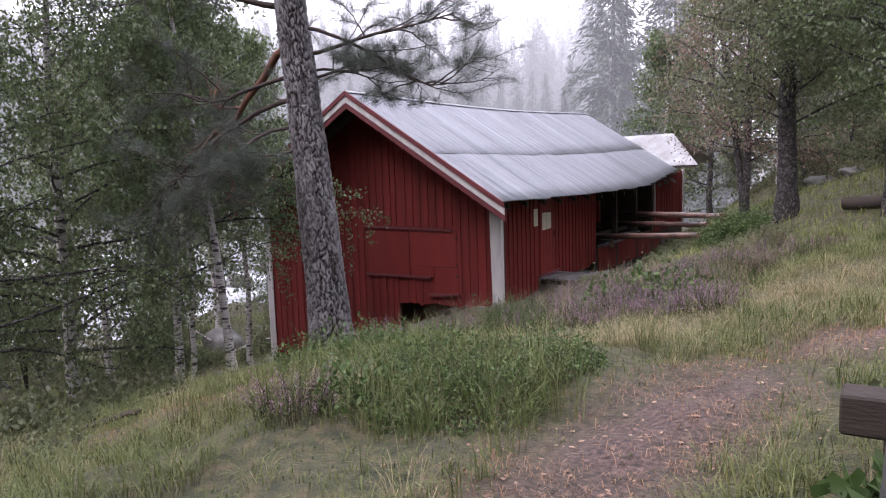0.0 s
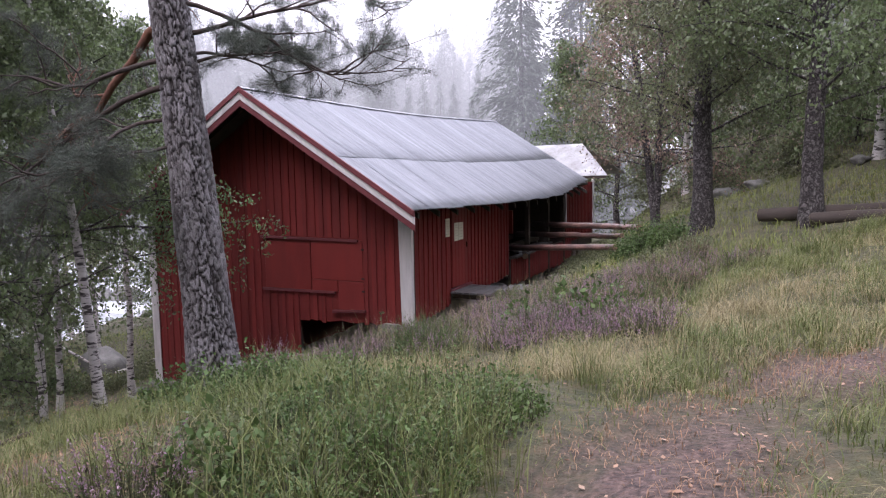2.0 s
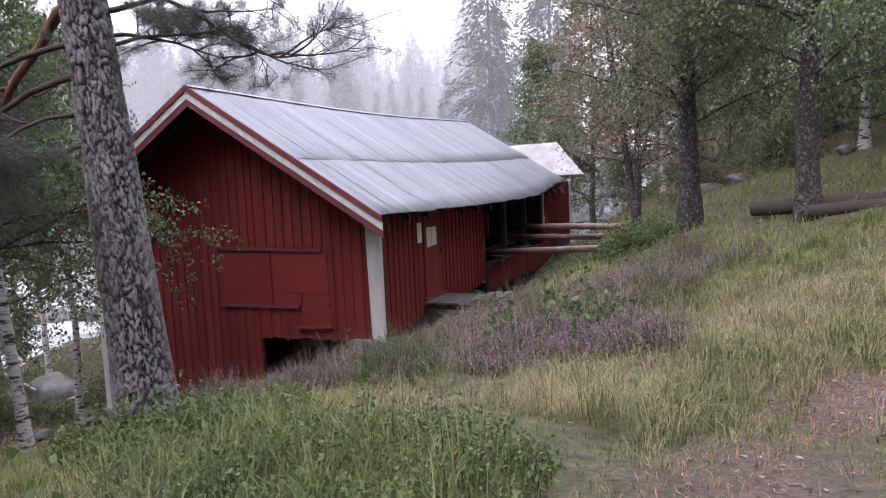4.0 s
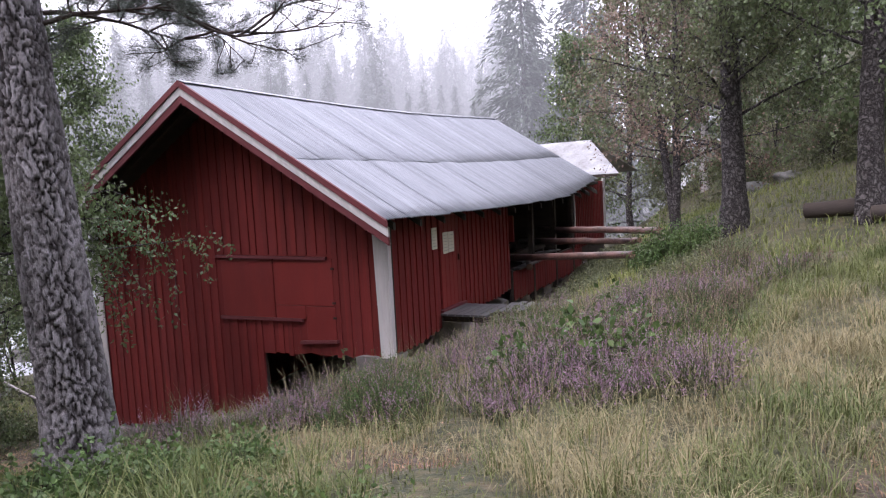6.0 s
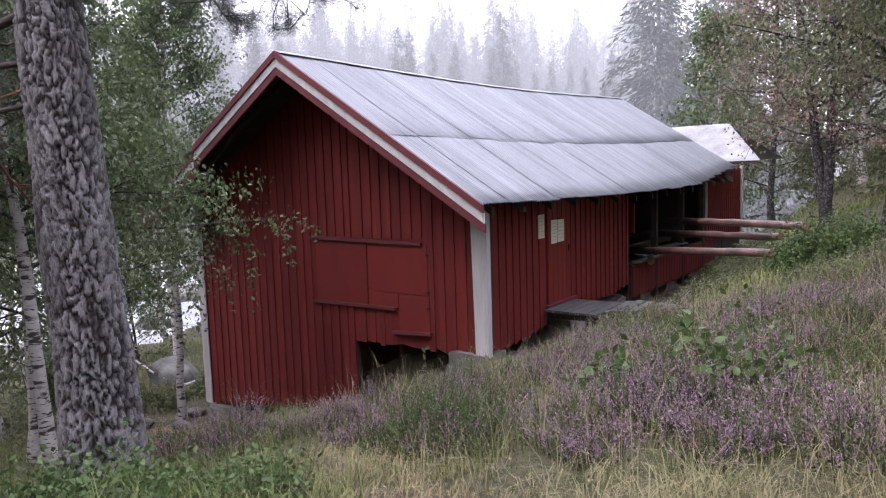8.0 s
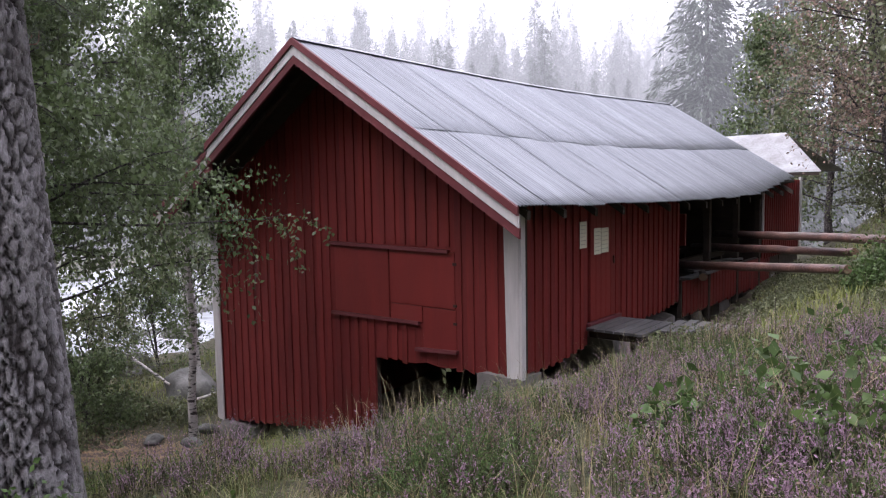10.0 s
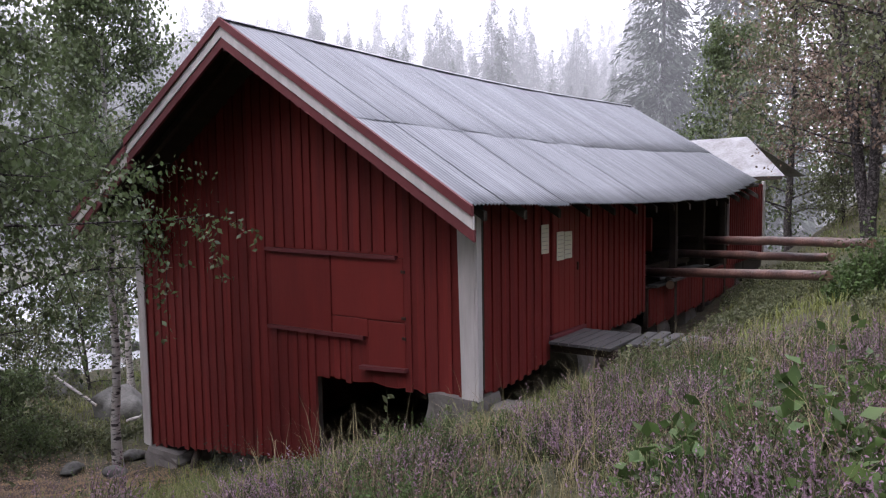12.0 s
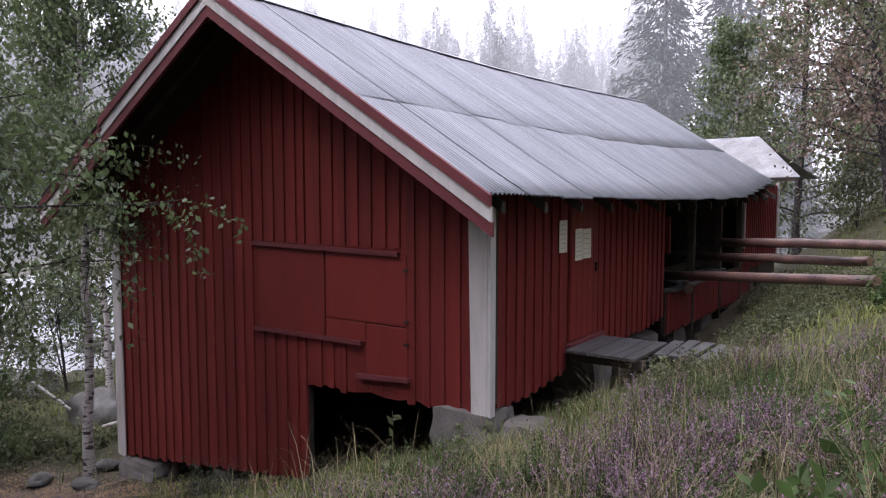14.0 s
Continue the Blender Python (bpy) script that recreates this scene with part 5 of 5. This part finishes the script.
# heather: rounded bushes of woody sprigs with flower spikes
seat = scatter(5200, -12.0, -1.4, 3.3, 17.0, g, lambda x, y: 0.36 * heathery(x, y) * np.clip(1.5 * patchy(x, y, 1.7, 4.2) + 0.25, 0.12, 1))
wide = 0.13 + 0.16 * g.random(len(seat))
tall = (0.24 + 0.20 * g.random(len(seat))) * np.clip(0.75 + 0.4 * patchy(seat[:, 0], seat[:, 1], 2.2, 1.3), 0.7, 1.15)
bush = np.repeat(np.arange(len(seat)), (34 * (wide / 0.2) ** 2 + 6).astype(int))
rr, aa = np.sqrt(g.random(len(bush))), g.random(len(bush)) * 2 * np.pi
out = np.stack([np.cos(aa) * rr, np.sin(aa) * rr, 0 * rr], 1)
hs = seat[bush] + out * wide[bush][:, None]
hs[:, 2] = ground_z(hs[:, 0], hs[:, 1]) - 0.01
hv, hf = blades(hs, tall[bush] * (1.12 - 0.45 * rr ** 2), g, 0.35, 0.003, out * 1.1)
tagged(mesh_obj("heather", hv, hf, HEATHER_STEM), "woody green heather stems", "heather", kind="stuff")
tip = hv.reshape(-1, 5, 3)
low = tip[:, 3] * 0.75 + tip[:, 0] * 0.25
leafing = np.concatenate([tip[:, 0] * (1 - kk) + tip[:, 3] * kk for kk in (0.35, 0.6, 0.85)])
tagged(mesh_obj("heather", *leaves(leafing + g.normal(size=leafing.shape) * 0.012, 0.035, g, -0.5, 0.35), HEATHER_STEM), "dull green heather foliage", "heather", kind="stuff")
kind_of = patchy(seat[:, 0], seat[:, 1], 1.5, 0.7) + 0.28 * g.normal(size=len(seat))
bare_sprig = g.random(len(bush)) < 0.22
spike = [low * (1 - kk) + tip[:, 4] * kk for kk in np.linspace(0.15, 1.0, 12)]
sprig = np.tile(np.arange(len(tip)), 12)
rise = tip[:, 4] - low
rise = rise / (np.linalg.norm(rise, axis=1, keepdims=True) + 1e-9)
bl = np.concatenate(spike)
green_bush = (kind_of[bush] < 0.26) | bare_sprig
fresh = kind_of[bush] > 0.43
for pick, material, label in ((fresh & ~green_bush, HEATHER_BLOOM, "faded purple heather flower spikes"), (~fresh & ~green_bush, HEATHER_BROWN, "withered brown heather flower spikes"),
                              (green_bush, LEAF_LOW, "fresh green heather shoots")):
    some = bl[pick[sprig]]
    some = some + g.normal(size=some.shape) * 0.004
    tagged(mesh_obj("heather", *leaves(some, 0.021, g, -0.2, 0.42, rise[sprig[pick[sprig]]] * 0.8), material), label, "heather", kind="stuff")


def leafy_patch(cx, cy, rx, ry, n, h, size, material, name, label, cat, seed, full=0.0):
    """A low patch of leafy shoots growing from the ground."""
    rg = np.random.default_rng(seed)
    a, r = rg.random(n) * 6.283, np.sqrt(rg.random(n))
    x, y = cx + rx * r * np.cos(a), cy + ry * r * np.sin(a)
    hh = h * (1 - 0.45 * r ** 2) * (0.5 + 0.6 * rg.random(n)) * np.clip(0.55 + 0.7 * patchy(x, y, 4.5, seed + 2.0), 0.45, 1.2)
    ok = rg.random(n) < np.clip(1.3 * patchy(x, y, 3.1, seed) - 0.05 + full, 0.12, 1)
    x, y, hh, n = x[ok], y[ok], hh[ok], int(ok.sum())
    base = np.stack([x, y, ground_z(x, y) - 0.01], 1)
    root = thing(name, cx, cy, gz(cx, cy), label, cat, "low plants")
    off = np.array([cx, cy, gz(cx, cy)])
    v, f = blades(base - off, hh, rg, 0.4, 0.003)
    mesh_obj("stalk", v, f, HEATHER_STEM, root)["kind"] = "stuff"
    t = v.reshape(-1, 5, 3)
    pos = []
    for q in range(9):
        kk = 0.2 + 0.8 * q / 8
        pos.append(t[:, 0] * (1 - kk) + t[:, 4] * kk + rg.normal(size=(n, 3)) * 0.028)
    mesh_obj("foliage", *leaves(np.concatenate(pos), size, rg, -0.2, 0.62), material, root)["kind"] = "stuff"
    return root


BB = "dense dark green bilberry shrub in the grass"
leafy_patch(-6.75, 7.4, 0.95, 0.7, 1800, 0.56, 0.048, LEAF_LOW, "bilberry_shrub", "low green bilberry shrub at the pine's foot", "shrub", 1, 0.8)
leafy_patch(-6.1, 8.0, 0.6, 0.45, 600, 0.40, 0.042, LEAF_LOW, "bilberry_shrub", "low green bilberry shrub at the pine's foot", "shrub", 13, 0.4)
leafy_patch(-5.0, 6.5, 1.4, 0.9, 1300, 0.32, 0.030, LEAF_LOW, "bilberry_shrub", BB, "shrub", 2, 0.1)
leafy_patch(-3.6, 5.6, 1.0, 0.9, 1400, 0.42, 0.030, LEAF_LOW, "bilberry_shrub", BB, "shrub", 3, 0.15)
leafy_patch(-3.35, 4.6, 0.65, 0.75, 750, 0.40, 0.029, LEAF_LOW, "bilberry_shrub", "dense bilberry shrub beside the trodden path", "shrub", 14, 0.1)
leafy_patch(-4.6, 4.9, 0.9, 0.6, 700, 0.24, 0.033, LEAF_YELLOW, "bilberry_shrub", "low yellowing bilberry shrub in the grass", "shrub", 11)
leafy_patch(-7.6, 3.2, 1.0, 1.0, 700, 0.30, 0.045, LEAF_YELLOW, "bilberry_shrub", "low yellowing shrub by the bare soil", "shrub", 12)
leafy_patch(-4.0, 4.2, 0.35, 0.3, 55, 0.48, 0.055, LEAF_LOW, "sapling", "young birch shoots with fresh leaves", "shrub", 4)
leafy_patch(-4.25, 19.0, 0.8, 0.75, 1300, 0.85, 0.055, LEAF_LOW, "juniper_bush", "dense dark green bush beside the logs", "shrub", 5, 0.6)
leafy_patch(-4.4, 12.9, 1.2, 0.9, 190, 0.52, 0.075, LEAF_LOW, "seedlings", "broad-leaved seedlings among the heather", "shrub", 6)
leafy_patch(-3.8, 11.4, 0.7, 0.8, 110, 0.50, 0.085, LEAF_LOW, "seedlings", "broad-leaved seedlings among the heather", "shrub", 7)
leafy_patch(-3.95, 11.0, 0.9, 0.6, 150, 0.60, 0.10, LEAF_LOW, "seedlings", "broad-leaved seedlings among the heather", "shrub", 15, 0.5)
leafy_patch(-7.45, 17.75, 0.25, 0.25, 110, 0.85, 0.095, LEAF_LOW, "sapling", "small leafy sapling beside the landing", "shrub", 8, 1.0)
leafy_patch(-12.2, 14.2, 0.5, 0.35, 260, 0.75, 0.03, NEEDLE, "juniper_bush", "small dark juniper before the gable", "shrub", 9)
leafy_patch(-0.5, 3.4, 0.35, 0.4, 70, 0.35, 0.11, LEAF_LOW, "seedlings", "broad-leaved weeds by the beam", "shrub", 10)
for q, (px, py, rr) in enumerate(((-9.3, 4.4, 1.2), (-10.5, 6.5, 1.2), (-17.8, 17.4, 1.4), (-18.5, 12.5, 2.0), (-16.5, 8.5, 1.6), (-8.6, 2.8, 1.0), (-20, 20, 2.0), (-19.0, 15.6, 1.1), (-21.2, 15.2, 1.3), (-18.6, 17.8, 1.0))):
    leafy_patch(px, py, rr, rr * 0.8, 420, 0.65, 0.085, LEAF_YELLOW, "undergrowth", "leafy yellow-green undergrowth on the bank", "shrub", 20 + q)

for q, (px, py, rx, ry) in enumerate(((-6.4, 18.9, 0.8, 0.7), (-6.6, 20.8, 0.9, 1.0), (-6.2, 23.0, 1.1, 1.2), (-7.2, 25.5, 1.0, 1.6), (-5.0, 21.4, 0.9, 0.9), (-6.6, 16.0, 0.6, 0.8), (-3.6, 17.6, 1.0, 0.8))):
    leafy_patch(px, py, rx, ry, 700, 0.34, 0.05, LEAF_YELLOW, "fern_patch", "bright yellow-green ferns beside the barn", "fern", 50 + q, 0.3)
for q, (bx, by, bh) in enumerate(((-4.2, 31.5, 1.8), (-1.2, 29.0, 1.6), (-7.0, 35.5, 2.4), (0.8, 33.5, 2.2), (-3.0, 37.0, 2.6), (4.2, 32.0, 2.2), (3.5, 26.0, 1.8), (7.0, 29.5, 2.4))):
    leafy_tree("young_birch_shrub", bx, by, bh, 0.03, "bright leafy undergrowth shrub on the slope", "shrub", DARK_BARK, LEAF_YELLOW, 170 + q, 0.10, 0.5, 24, 8, 24, 0.10, stems=4, weep=0.2, group="slope shrubs", fluff=0.14)

# stray plants, fallen wood and a prop
def stalk(x, y, h, lean, label, material, leafy=0, seed=0, size=0.06):
    rg = np.random.default_rng(seed)
    root = thing("weed_stalk", x, y, gz(x, y), label, "weed", "weed stalks")
    pts, rr = grow((0, 0, -0.03), (lean, 0.05, 1), h, 0.005, rg, 0.12, 0, 7)
    mesh_obj("stem", *tube(pts, rr, 5), material, root, smooth=True)
    if leafy:
        base = np.array([along(pts, 0.3 + 0.69 * k / leafy)[0] for k in range(leafy)])
        mesh_obj("foliage", *leaves(base, size, rg, 0.0, 0.5), LEAF_YELLOW, root)


stalk(-4.35, 12.2, 1.0, 0.03, "tall dry dark weed stalk in the heather", DARK_LIMB, 7, 1, 0.04)
stalk(-3.9, 12.9, 0.7, 0.15, "tall dry dark weed stalk in the heather", DARK_LIMB, 5, 2, 0.04)
stalk(-8.15, 13.9, 0.62, 0.1, "yellow-green willowherb shoot by the white corner", HEATHER_STEM, 16, 3, 0.11)
stalk(-7.95, 14.2, 0.5, -0.1, "yellow-green willowherb shoot by the white corner", HEATHER_STEM, 12, 4, 0.1)
stalk(-7.55, 12.1, 0.75, 0.05, "green weed shoot before the barn", HEATHER_STEM, 14, 5, 0.08)
stalk(-0.75, 4.7, 0.45, 0.05, "green weed shoot beside the path", HEATHER_STEM, 14, 6, 0.09)
log(-19.6, 16.9, gz(-19.6, 16.9) + 0.15, -17.6, 18.6, gz(-17.6, 18.6) + 0.75, 0.045, 31, "thin fallen birch pole on the bank", BIRCH_BARK, "fallen_pole", "fallen poles")
log(-21.5, 16.2, gz(-21.5, 16.2) + 1.2, -20.4, 16.6, gz(-20.4, 16.6) + 0.5, 0.035, 32, "thin fallen birch pole on the bank", BIRCH_BARK, "fallen_pole", "fallen poles")
log(-8.6, 4.0, gz(-8.6, 4.0) + 0.06, -7.4, 4.9, gz(-7.4, 4.9) + 0.10, 0.035, 33, "dark fallen branch beside the bare soil", DARK_LIMB, "fallen_branch", "fallen branches")
log(-9.6, 5.6, gz(-9.6, 5.6) + 0.05, -8.3, 6.2, gz(-8.3, 6.2) + 0.12, 0.03, 34, "dark fallen branch beside the bare soil", DARK_LIMB, "fallen_branch", "fallen branches")
log(-14.55, 15.0, -4.0, -14.75, 15.5, -3.3, 0.07, 35, "slanting timber prop under the gable", DARK_WOOD, "prop", "props")

# twigs, chips and dead leaves on the path
lit = scatter(5200, -6.5, 1.0, 1.5, 11, g, lambda x, y: np.clip(trodden(x, y), 0.08, 1), True)
lit[:, 2] += 0.02
lv, lf = leaves(lit, 0.05, g, 0.0, 0.55)
c = lit.repeat(4, 0)
lv[:, 2] = c[:, 2] + (lv[:, 2] - c[:, 2]) * 0.25
tagged(mesh_obj("leaf_litter", lv, lf, mat("dead_leaves", (0.20, 0.10, 0.06), (0.30, 0.22, 0.16), 3, 0.7, bump=0, rand=0.5, island=True)), "scattered dead brown leaves on the path", "leaf litter", kind="stuff")
